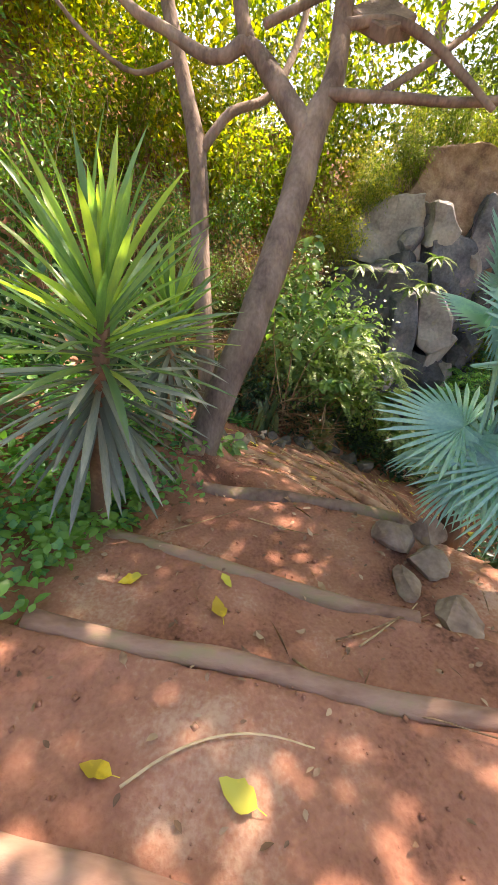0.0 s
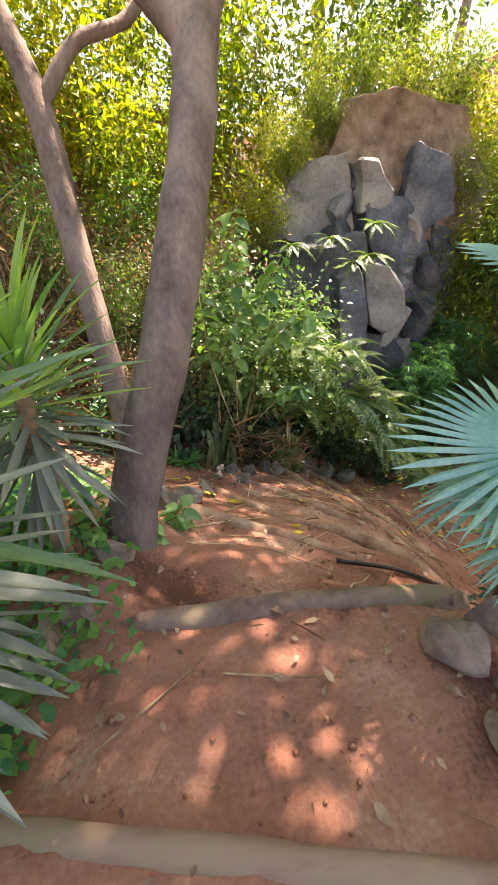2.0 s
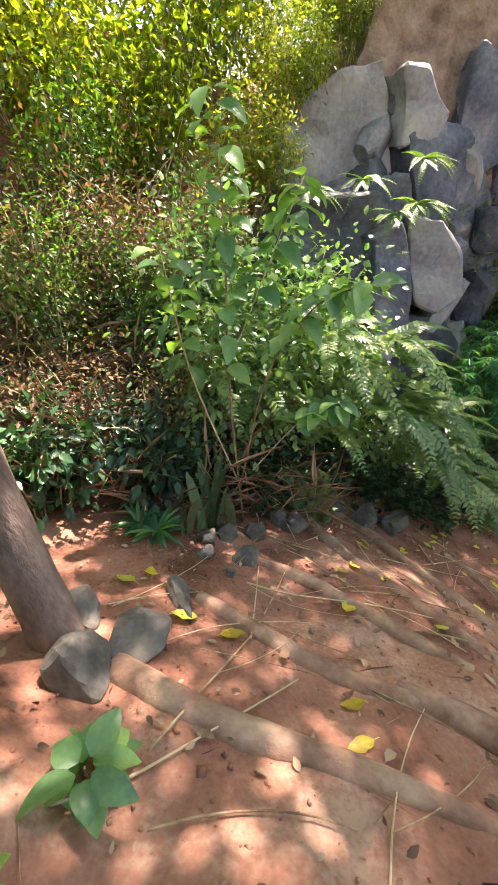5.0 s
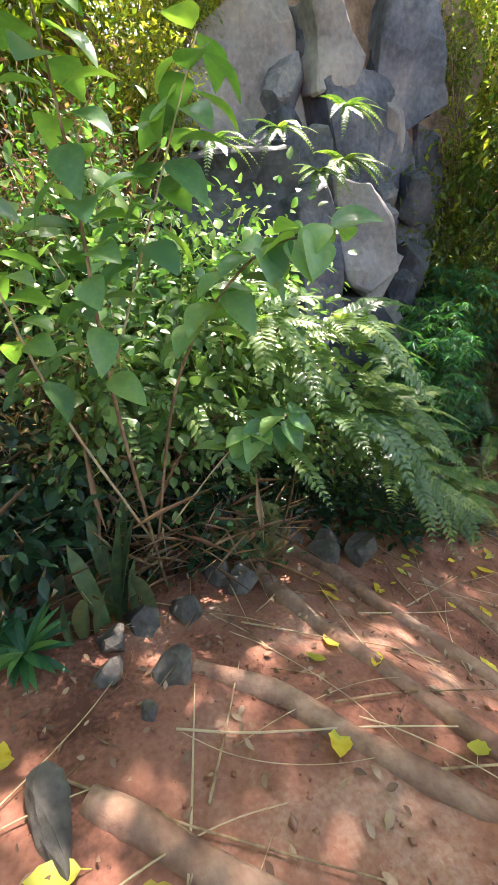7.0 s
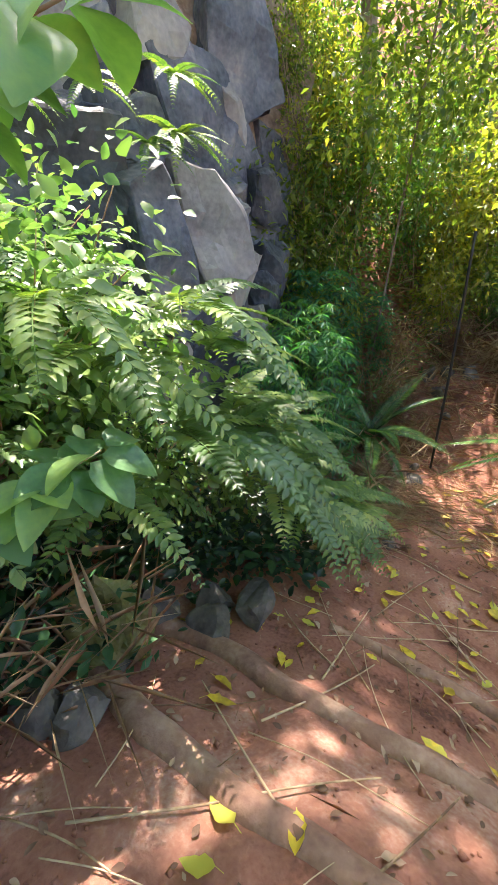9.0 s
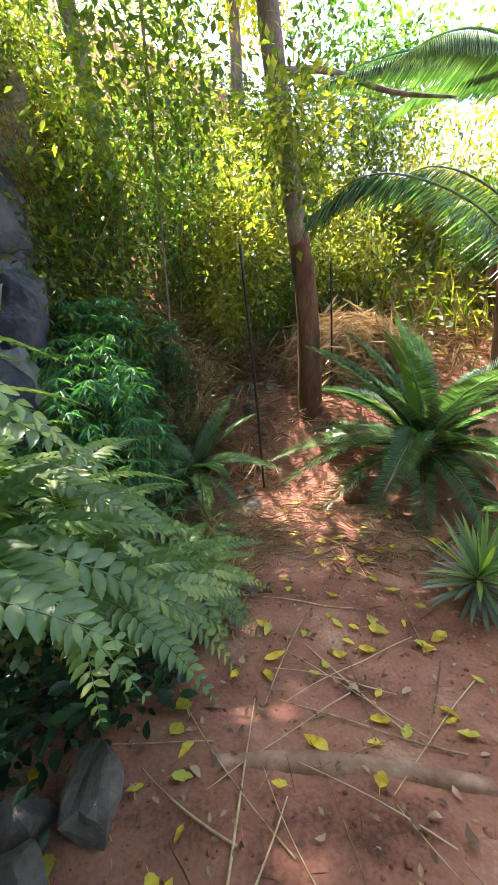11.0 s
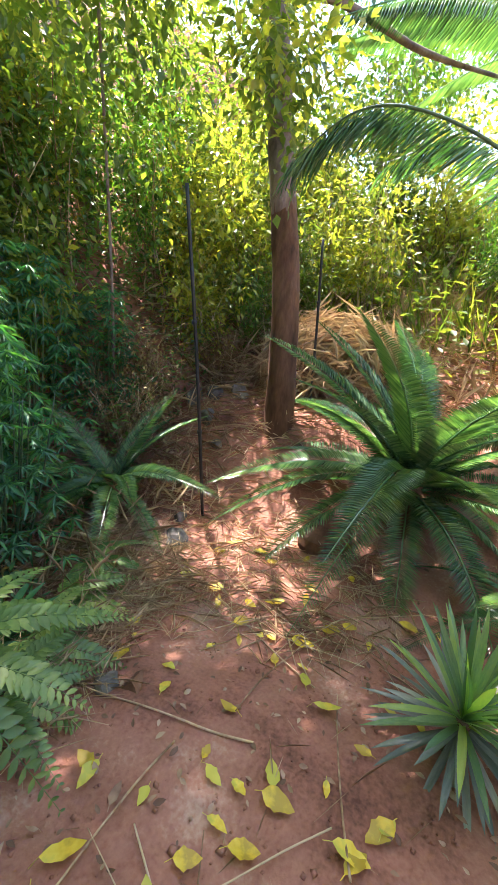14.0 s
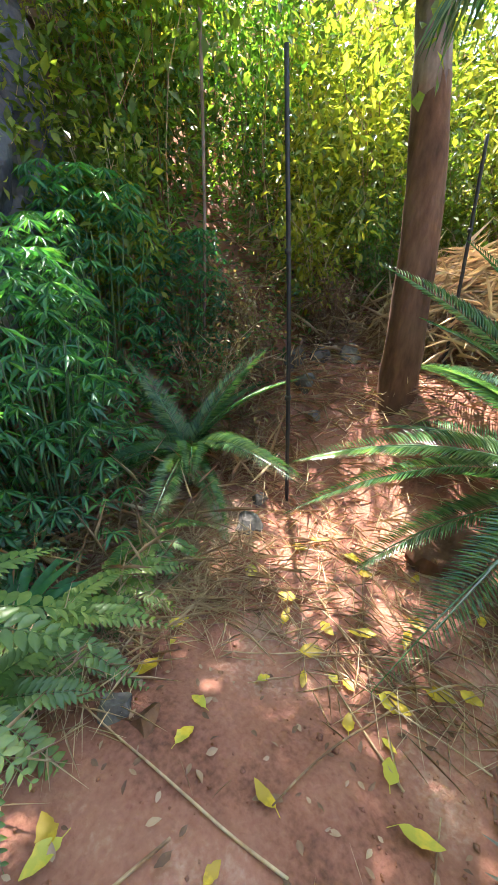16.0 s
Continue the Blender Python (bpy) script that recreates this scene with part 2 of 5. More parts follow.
LEAF_LOW = (np.array([(0, 0, 0), (0.5, 0.45, 0.08), (0, 1, -0.06), (-0.5, 0.45, 0.08)]), np.array([(0, 1, 2), (0, 2, 3)]))
BLADE_LOW = (np.array([(0, 0, 0), (0.5, 0.45, 0.03), (0, 1, -0.04), (-0.5, 0.45, 0.03)]), np.array([(0, 1, 2), (0, 2, 3)]))
LEAF_MID = (np.array([(0, 0, 0), (0.38, 0.22, 0.06), (0.5, 0.5, 0.07), (0.26, 0.82, -0.02), (0, 1, -0.12), (-0.26, 0.82, -0.02), (-0.5, 0.5, 0.07), (-0.38, 0.22, 0.06), (0, 0.5, 0)]),
            np.array([(0, 1, 8), (1, 2, 8), (2, 3, 8), (3, 4, 8), (4, 5, 8), (5, 6, 8), (6, 7, 8), (7, 0, 8)]))


def leaves_mesh(name, pos, way, size, width, mat, template=LEAF_LOW, seed=0, up=None):
    """One mesh of many leaves: places (n,3), pointing along way (n,3), size (n,), width as a share of the length."""
    rng = np.random.default_rng(seed)
    pos, way = np.asarray(pos, float), np.asarray(way, float)
    n = len(pos)
    way = way / (np.linalg.norm(way, axis=1, keepdims=True) + 1e-9)
    u0 = np.array([0, 0, 1.0]) + rng.normal(0, 0.35, (n, 3)) if up is None else np.asarray(up, float)
    side = np.cross(way, u0)
    side /= np.linalg.norm(side, axis=1, keepdims=True) + 1e-9
    nor = np.cross(side, way)
    tv, tf = template
    size = np.asarray(size, float)
    w = size * width * rng.uniform(0.8, 1.2, n)
    verts = pos[:, None, :] + side[:, None, :] * (tv[None, :, 0:1] * w[:, None, None]) + way[:, None, :] * (tv[None, :, 1:2] * size[:, None, None]) + nor[:, None, :] * (tv[None, :, 2:3] * size[:, None, None])
    faces = tf[None] + (np.arange(n) * len(tv))[:, None, None]
    return mesh_quick(name, verts.reshape(-1, 3), faces.reshape(-1, tf.shape[1]), mat)


def part(parent, name, me, m=None, label=""):
    ob = new(name, me)
    ob.parent = parent
    if m is not None:
        ob.matrix_basis = m
    if label:
        ob["label"] = label
    return ob


def thing(name, at, label, category, group="", kind=""):
    ob = new(name)
    ob.location = at
    ob.empty_display_size = 0.1
    return tagged(ob, label, category, group, kind)


def rock_mesh(name, size, mat, seed, cuts=9, sub=3, rough=0.10, block=False):
    """An angular stone: a ball cut by planes, then roughened."""
    rng = random.Random(seed)
    bm = bmesh.new()
    if block:
        bmesh.ops.create_cube(bm, size=1.9)
        bmesh.ops.subdivide_edges(bm, edges=bm.edges[:], cuts=13, use_grid_fill=True)
    else:
        bmesh.ops.create_icosphere(bm, subdivisions=sub, radius=1)
    planes = []
    for _ in range(cuts):
        d = Vector((rng.gauss(0, 1), rng.gauss(0, 1), rng.gauss(0, 1))).normalized()
        planes.append((d, rng.uniform(0.68, 1.12) if block else rng.uniform(0.45, 0.75)))
    for v in bm.verts:
        for d, h in planes:
            o = v.co.dot(d) - h
            if o > 0:
                v.co -= d * o
        q = v.co * 2.2 + Vector((seed, 0, 0))
        v.co *= 1 + rough * noise.fractal(q, 1.0, 2.0, 4) + 0.35 * rough * noise.noise(q * 5)
        v.co = Vector((v.co.x * size[0], v.co.y * size[1], v.co.z * size[2]))
    me = bpy.data.meshes.new(name)
    bm.to_mesh(me)
    bm.free()
    me.materials.append(mat)
    return me


# ---- ground ----
def build_ground():
    xs = np.concatenate([np.linspace(-60, -4, 20)[:-1], np.linspace(-4, -1, 30)[:-1], np.linspace(-1, 4.6, 225)[:-1], np.linspace(4.6, 8, 50)[:-1], np.linspace(8, 70, 25)])
    ys = np.concatenate([np.linspace(-60, -1, 20)[:-1], np.linspace(-1, 0, 12)[:-1], np.linspace(0, 5.4, 217)[:-1], np.linspace(5.4, 9, 40)[:-1], np.linspace(9, 70, 24)])
    X, Y = np.meshgrid(xs, ys)
    Z = ground_z(X, Y)
    near = (X > -1) & (X < 4.7) & (Y > 0) & (Y < 5.4)
    rng = np.random.default_rng(4)
    for i, j in zip(*np.nonzero(near)):
        p = Vector((X[i, j], Y[i, j], 0))
        Z[i, j] += 0.016 * noise.fractal(p * 3.1, 1.0, 2.0, 5) + 0.006 * noise.noise(p * 23)
    nx, ny = len(xs), len(ys)
    idx = np.arange(nx * ny).reshape(ny, nx)
    faces = np.stack([idx[:-1, :-1], idx[:-1, 1:], idx[1:, 1:], idx[1:, :-1]], -1).reshape(-1, 4)
    me = mesh_quick("ground", np.stack([X, Y, Z], -1).reshape(-1, 3), faces, SOIL)
    me.polygons.foreach_set("use_smooth", [True] * len(me.polygons))
    tagged(new("ground", me), "bare red earth path with steps and rooty slope", "ground", kind="structure")


build_ground()


# ---- earth steps: logs and stones ----
def build_log(points, radius, seed, mat):
    path = []
    for i, (x, y, z) in enumerate(points):
        path.append((x, y, z, radius * (1 + 0.05 * math.sin(seed + 2.1 * i))))
    me = tubes_mesh("step_log", [path], mat, 16, 12, 0.16)
    ob = new("step_log", me)
    tagged(ob, "weathered grey-brown log holding an earth step", "log", "logs of the earth steps")


def lip_log(line, radius, seed, proud=0.35, mat=DUSTY_LOG):
    """A log along the lip of an earth step, mostly sunk in the tread behind it."""
    build_log([(x, y, gz(x, y - 0.07) + radius * (proud - 0.75)) for x, y in line], radius, seed, mat)


lip_log([(-0.75, 0.31), (-0.39, 0.25), (-0.1, 0.20), (0.5, 0.11), (1.0, 0.03)], 0.05, 1)
lip_log([(-0.62, 0.84), (-0.25, 0.78), (0.1, 0.73), (0.5, 0.66), (0.95, 0.59)], 0.038, 2, 0.15)
lip_log([(-0.60, 1.44), (-0.22, 1.335), (0.17, 1.225), (0.56, 1.12), (0.86, 1.035)], 0.04, 3, 0.2)
lip_log([(-0.34, 1.99), (0.0, 1.96), (0.35, 1.93), (0.7, 1.90), (1.1, 1.86)], 0.05, 5, 0.5, LOG)


def build_stone(x, y, size, seed, mat=STONE, sink=0.3, label="rough grey field stone half sunk in red earth", turn=0.0, z=None):
    me = rock_mesh("stone", size, mat, seed)
    ob = new("stone", me)
    ob.matrix_basis = pose(x, y, (gz(x, y) if z is None else z) + size[2] * (1 - 2 * sink) * 0.7, 0, 0, turn)
    tagged(ob, label, "stone", "stones beside the path")


for i, (x, y, s) in enumerate([(0.99, 1.62, (0.15, 0.13, 0.12)), (1.08, 1.45, (0.11, 0.13, 0.10)), (0.92, 1.30, (0.12, 0.07, 0.07)), (-0.42, 1.90, (0.13, 0.10, 0.11)), (-0.22, 2.20, (0.12, 0.10, 0.10)), (1.12, 1.86, (0.14, 0.10, 0.09)),
                                (1.05, 1.08, (0.16, 0.12, 0.10)), (-0.34, 1.99, (0.10, 0.08, 0.08)), (1.2, 1.7, (0.12, 0.1, 0.12))]):
    build_stone(x, y, s, 20 + i, RED_STONE, turn=i * 40)
for i, (x, y, s) in enumerate([(0.08, 3.14, (0.13, 0.12, 0.07)), (0.57, 3.66, (0.10, 0.08, 0.06)), (0.49, 3.94, (0.10, 0.07, 0.07)), (0.38, 3.86, (0.08, 0.07, 0.06)), (0.36, 3.72, (0.09, 0.07, 0.05)), (0.24, 3.33, (0.14, 0.06, 0.05)), (-0.06, 2.99, (0.12, 0.12, 0.12)), (-0.13, 3.26, (0.11, 0.10, 0.09)),
                                (0.66, 3.97, (0.10, 0.08, 0.09)), (1.54, 4.24, (0.13, 0.10, 0.10)), (1.80, 4.22, (0.17, 0.11, 0.11)), (1.36, 4.50, (0.20, 0.15, 0.17)), (1.12, 4.30, (0.11, 0.10, 0.09)), (0.98, 4.10, (0.12, 0.09, 0.10)), (0.86, 4.16, (0.10, 0.09, 0.08)), (0.47, 3.55, (0.04, 0.035, 0.03)), (1.66, 4.36, (0.12, 0.1, 0.12)),
                                (4.06, 4.62, (0.10, 0.08, 0.07)), (4.3, 4.75, (0.07, 0.06, 0.05)), (5.0, 4.85, (0.08, 0.06, 0.05)), (5.2, 5.1, (0.12, 0.1, 0.09)), (5.5, 5.15, (0.1, 0.12, 0.1)), (5.35, 5.3, (0.14, 0.1, 0.12)), (3.05, 4.22, (0.07, 0.06, 0.05)), (5.6, 4.95, (0.1, 0.1, 0.1))]):
    build_stone(x, y, s, 40 + i, STONE, turn=i * 57)
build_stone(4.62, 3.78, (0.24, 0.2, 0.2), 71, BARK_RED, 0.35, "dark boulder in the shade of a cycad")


build_stone(3.08, 4.13, (0.065, 0.05, 0.045), 83, BARK_RED, 0.3, "dark dried clump lying on the red earth")


def build_stump():
    me = rock_mesh("mossy_stump", (0.17, 0.14, 0.30), MOSS, 7, 7, 4, 0.3)
    ob = new("mossy_stump", me)
    ob.matrix_basis = pose(1.16, 4.34, gz(1.16, 4.34) + 0.16, 4, -6, 20)
    tagged(ob, "pale mossy stone stump at the foot of the bank", "stump")


build_stump()


# ---- cliff ----
def slab_mesh(outline, deep, lean, mat, seed, rough=0.055):
    """A fractured slab: an upright outline (x, z) given depth towards +y, leaning back, with chipped edges."""
    bm = bmesh.new()
    front = [bm.verts.new((x, lean * z, z)) for x, z in outline]
    cx, cz = sum(p[0] for p in outline) / len(outline), sum(p[1] for p in outline) / len(outline)
    back = [bm.verts.new((cx + 1.04 * (x - cx), lean * z + deep, cz + 1.04 * (z - cz))) for x, z in outline]
    n = len(outline)
    bm.faces.new(front)
    bm.faces.new(back[::-1])
    for k in range(n):
        bm.faces.new((front[k], back[k], back[(k + 1) % n], front[(k + 1) % n]))
    bmesh.ops.bevel(bm, geom=bm.edges[:], offset=0.012, segments=1, affect="EDGES")
    bmesh.ops.triangulate(bm, faces=bm.faces[:])
    for _ in range(5):
        long_edges = [e for e in bm.edges if e.calc_length() > 0.09]
        if not long_edges:
            break
        bmesh.ops.subdivide_edges(bm, edges=long_edges, cuts=1)
        bmesh.ops.triangulate(bm, faces=bm.faces[:])
    bmesh.ops.recalc_face_normals(bm, faces=bm.faces)
    bm.normal_update()
    off = Vector((seed * 1.7, seed * 0.9, 0))
    for v in bm.verts:
        q = v.co + off
        step = math.floor(3.0 * noise.noise(q * 1.3) + 4.0 * (q.x * 0.35 + q.z * 0.2)) * 0.5
        v.co += v.normal * (rough * (1.2 * noise.fractal(q * 2.0, 1.0, 2.0, 4) + 0.5 * (step - math.floor(step)) - 0.2))
    me = bpy.data.meshes.new("slab")
    bm.to_mesh(me)
    bm.free()
    me.materials.append(mat)
    return me


def build_cliff():
    top = thing("cliff", (2.6, 6.4, gz(2.6, 6.0) - 0.3), "blue-grey fractured basalt cliff of stacked slabs under brown earth", "cliff", kind="structure")
    base = Vector(top.location)
    # Low slabs carry shade in their colour; the low pale one is lit by colour.
    slabs = [([(1.42, 1.18), (1.75, 1.6), (2.05, 1.76), (2.5, 1.85), (2.62, 1.0), (2.0, 0.86), (1.5, 0.9)], 6.6, 0.6, 0.14, PALE_CLIFF),
             ([(2.60, 1.74), (2.8, 1.7), (3.05, 1.42), (2.97, 1.25), (2.62, 1.2)], 6.35, 0.5, 0.12, PALE_CLIFF),
             ([(2.66, 1.28), (3.05, 1.42), (3.37, 1.31), (3.75, 0.75), (4.0, 0.2), (3.95, -0.7), (3.2, -0.7), (2.9, 0.4)], 6.35, 0.6, 0.12, CLIFF),
             ([(1.35, 0.80), (2.28, 0.84), (2.34, -0.3), (2.2, -1.3), (1.3, -1.3)], 5.95, 0.9, 0.10, SHADED_CLIFF),
             ([(2.2, 0.5), (2.48, 0.62), (2.6, 0.35), (2.72, -0.3), (2.5, -0.5), (2.24, -0.35)], 5.86, 0.6, 0.10, CLIFF),
             ([(2.60, 0.66), (2.9, 0.6), (3.12, 0.2), (3.2, -0.05), (2.95, -0.2), (2.74, -0.1), (2.64, 0.2)], 5.92, 0.6, 0.16, PALE_CLIFF),
             ([(2.1, -0.32), (2.7, -0.22), (3.1, -0.3), (3.3, -0.6), (3.3, -1.5), (2.0, -1.5)], 5.95, 0.7, 0.05, SHADED_CLIFF),
             ([(2.2, 0.92), (2.62, 0.98), (2.7, 0.66), (2.5, 0.56), (2.22, 0.62)], 6.1, 0.5, 0.1, CLIFF),
             ([(3.86, 1.05), (4.25, 0.95), (4.42, 0.1), (4.3, -0.8), (3.9, -0.8)], 6.55, 0.6, 0.12, CLIFF),
             ([(3.42, 1.95), (3.85, 1.8), (4.05, 1.15), (3.6, 0.95), (3.3, 1.35)], 6.5, 0.5, 0.1, CLIFF),
             ([(2.3, 1.75), (2.55, 2.4), (3.2, 2.55), (4.2, 2.35), (4.7, 1.5), (4.6, 0.6), (3.6, 0.9), (3.0, 1.5)], 6.75, 0.8, 0.18, RED_STONE),
             ([(1.2, -1.0), (1.5, 0.9), (2.0, 1.5), (2.6, 2.1), (3.6, 2.3), (4.7, 1.7), (5.1, 0.5), (5.0, -1.5)], 7.0, 0.9, 0.15, RED_STONE),
             ([(0.95, 0.5), (1.4, 0.75), (1.5, -0.2), (1.3, -1.2), (0.8, -1.2)], 6.1, 0.6, 0.12, SHADED_CLIFF),
             ([(4.3, 0.7), (4.75, 0.55), (4.9, -0.5), (4.4, -1.0)], 6.8, 0.6, 0.12, RED_STONE)]
    rng = random.Random(91)
    for k in range(34):
        x, h = rng.uniform(1.5, 3.9), rng.uniform(-0.9, 1.5)
        e = rng.uniform(0.08, 0.22)
        me = rock_mesh("block", (e * rng.uniform(0.7, 1.3), e, e * rng.uniform(0.9, 1.8)), (CLIFF, SHADED_CLIFF, PALE_CLIFF, SHADED_CLIFF)[k % 4], 100 + k, 12, 4, 0.06, True)
        part(top, "block", me, pose(x - base.x, 6.02 + 0.42 * max(0.0, h) + 0.12 * abs(x - 2.2) - base.y, h - base.z, rng.uniform(-20, 10), rng.uniform(-25, 25), rng.uniform(-30, 30)))
    for k, (outline, y, deep, lean, mat) in enumerate(slabs):
        cx, cz = sum(p[0] for p in outline) / len(outline), sum(p[1] for p in outline) / len(outline)
        me = slab_mesh([(x - cx, z - cz) for x, z in outline], deep, lean, mat, k + 1)
        part(top, "slab", me, pose(cx - base.x, y + lean * 0.3 * cz - base.y, cz - base.z, 0, 0, (-9, 6, 10, -4, 14, -12, 0, 5, 12, -6, 0, 0, -10, 8)[k]))


build_cliff()


# ---- trees ----
def clump_leaves(rng, centres, spread, per, size, droop=0.4):
    c = np.repeat(np.asarray(centres, float), per, 0)
    off = rng.normal(0, 1, c.shape) * spread
    pos = c + off
    way = off + rng.normal(0, spread, c.shape)
    way[:, 2] -= droop * spread
    s = rng.uniform(size * 0.6, size * 1.3, len(pos))
    return pos, way, s


def build_main_tree():
    base = Vector((-0.14, 2.4, -0.05))
    top = thing("tree", base, "leaning smooth-barked tree with forked limbs beside the steps", "tree")

    def rel(pts):
        return [(p[0] - base.x, p[1] - base.y, p[2] - base.z, p[3]) for p in pts]

    trunk = [(-0.20, 2.46, -0.35, 0.15), (-0.18, 2.42, -0.05, 0.122), (-0.10, 2.42, 0.28, 0.108), (0.10, 2.56, 0.85, 0.10), (0.28, 2.94, 1.51, 0.092), (0.36, 3.16, 1.90, 0.092), (0.46, 3.27, 2.19, 0.066), (0.47, 3.44, 2.58, 0.056), (0.55, 3.6, 3.3, 0.05), (0.8, 3.8, 4.3, 0.03)]
    part(top, "trunk", tubes_mesh("trunk", [rel(trunk)], BARK, 18, 8, 0.12))
    limbs = [[(0.34, 3.12, 1.84, 0.075), (0.14, 3.29, 2.08, 0.07), (-0.09, 3.43, 2.3, 0.053), (-0.23, 3.4, 2.23, 0.042), (-0.38, 3.47, 2.24, 0.04), (-0.62, 3.62, 2.36, 0.037), (-0.93, 3.72, 2.5, 0.032), (-1.5, 4.0, 3.0, 0.02)],
             [(-0.09, 3.43, 2.3, 0.05), (-0.17, 3.5, 2.55, 0.045), (-0.2, 3.6, 3.2, 0.035), (-0.5, 3.9, 4.0, 0.02)],
             [(0.42, 3.17, 2.07, 0.036), (0.82, 3.13, 2.09, 0.03), (1.44, 3.12, 2.14, 0.027), (2.3, 3.1, 2.4, 0.015)],
             [(0.46, 3.36, 2.43, 0.032), (0.75, 3.36, 2.48, 0.03), (0.99, 3.31, 2.41, 0.028), (1.18, 3.14, 2.24, 0.025), (1.35, 2.95, 2.06, 0.018)],
             [(0.74, 3.14, 2.11, 0.023), (1.19, 3.55, 2.44, 0.023), (1.62, 3.99, 2.83, 0.02), (2.2, 4.6, 3.6, 0.012)],
             [(0.0, 3.4, 2.4, 0.028), (0.25, 3.5, 2.55, 0.028), (0.6, 3.7, 2.8, 0.025), (1.0, 3.9, 3.4, 0.015)]]
    for p in limbs:
        part(top, "limb", tubes_mesh("limb", [rel(p)], BARK, 10, 6, 0.12))
    roots = [[(0.02, 3.02, 0.06), (0.18, 2.89, 0.055), (0.36, 2.77, 0.05), (0.7, 2.6, 0.045), (1.05, 2.42, 0.03)],
             [(1.36, 4.42, 0.05), (1.44, 4.3, 0.056), (1.53, 4.05, 0.058), (1.59, 3.74, 0.056), (1.69, 3.47, 0.055), (1.82, 3.14, 0.048), (2.0, 2.8, 0.03)],
             [(1.06, 4.28, 0.07), (1.09, 4.12, 0.062), (1.11, 3.95, 0.058), (1.15, 3.78, 0.055), (1.21, 3.56, 0.05), (1.31, 3.3, 0.045), (1.4, 3.06, 0.04), (1.6, 2.75, 0.025)],
             [(0.62, 3.68, 0.03), (0.72, 3.6, 0.04), (0.88, 3.46, 0.045), (0.98, 3.29, 0.046), (1.12, 3.1, 0.042), (1.3, 2.88, 0.03)],
             [(0.30, 3.36, 0.04), (0.45, 3.22, 0.045), (0.60, 3.07, 0.045), (0.77, 2.92, 0.045), (0.97, 2.8, 0.04), (1.25, 2.62, 0.03)],
             [(2.02, 3.95, 0.03), (2.13, 3.7, 0.036), (2.21, 3.43, 0.038), (2.28, 3.1, 0.03)],
             [(0.95, 2.85, 0.04), (1.05, 2.76, 0.055), (1.26, 2.59, 0.06), (1.38, 2.44, 0.05), (1.6, 2.3, 0.03)]]
    for k, p in enumerate(roots):
        q = [(x, y, gz(x, y) - r * 0.25 + 0.006 * math.sin(3 * i + k), r) for i, (x, y, r) in enumerate(p)]
        part(top, "root", tubes_mesh("root", [rel(q)], ROOT, 10, 8, 0.25))
    rng = np.random.default_rng(11)
    centres = []
    # Mostly unseen clumps, added along the sun's slant to shade path; reach past this tree.
    for k in range(420):
        x, y = ((rng.uniform(-2.6, 4.2), rng.uniform(1.6, 6.8)), (rng.uniform(0.2, 3.4), rng.uniform(1.2, 4.4)), (rng.uniform(1.8, 6.2), rng.uniform(4.2, 6.6)), ((rng.uniform(1.9, 3.6), rng.uniform(4.4, 6.0)) if rng.uniform() < 0.2 else (rng.uniform(4.3, 6.9), rng.uniform(5.4, 7.4))), (rng.uniform(4.5, 6.0), rng.uniform(5.2, 6.6)), (rng.uniform(1.0, 3.0), rng.uniform(2.4, 4.3)))[k % 6]
        centres.append((x - base.x, y - base.y, rng.uniform(3.1, 4.6) - base.z + 0.08 * y))
    pos, way, s = clump_leaves(rng, centres, 0.25, 64, 0.12)
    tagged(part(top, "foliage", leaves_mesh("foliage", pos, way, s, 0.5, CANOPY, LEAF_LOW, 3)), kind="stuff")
    twigs = []
    for c in centres[::2]:
        a = Vector(c)
        b = Vector((0.75, 1.0, 3.6)).lerp(a, 0.55) + Vector((0, 0, 0.25))
        twigs.append([(b.x, b.y, b.z, 0.014), (*a.lerp(b, 0.4), 0.009), (*a, 0.004)])
    tagged(part(top, "twigs", tubes_mesh("twigs", twigs, BARK, 5, 3)), kind="stuff")


build_main_tree()


def build_tree(at, path, mat, label, crown, limbs=(), leaf=CANOPY, per=70, size=0.12, spread=0.28, seed=0, limb_mat=None):
    at = Vector(at)
    top = thing("tree", at, label, "tree")
    part(top, "trunk", tubes_mesh("trunk", [[(p[0] - at.x, p[1] - at.y, p[2] - at.z, p[3]) for p in path]], mat, 14, 6, 0.1))
    for lp in limbs:
        part(top, "limb", tubes_mesh("limb", [[(p[0] - at.x, p[1] - at.y, p[2] - at.z, p[3]) for p in lp]], limb_mat or mat, 10, 5, 0.12))
    if crown:
        (cx, cy, cz), (rx, ry, rz), count = crown
        rng = np.random.default_rng(seed)
        d = rng.normal(0, 1, (count, 3))
        d /= np.linalg.norm(d, axis=1, keepdims=True)
        d *= rng.uniform(0.35, 1, (count, 1))
        c = d * (rx, ry, rz) + (cx - at.x, cy - at.y, cz - at.z)
        pos, way, s = clump_leaves(rng, c, spread, per, size)
        tagged(part(top, "foliage", leaves_mesh("foliage", pos, way, s, 0.5, leaf, LEAF_LOW, seed)), kind="stuff")


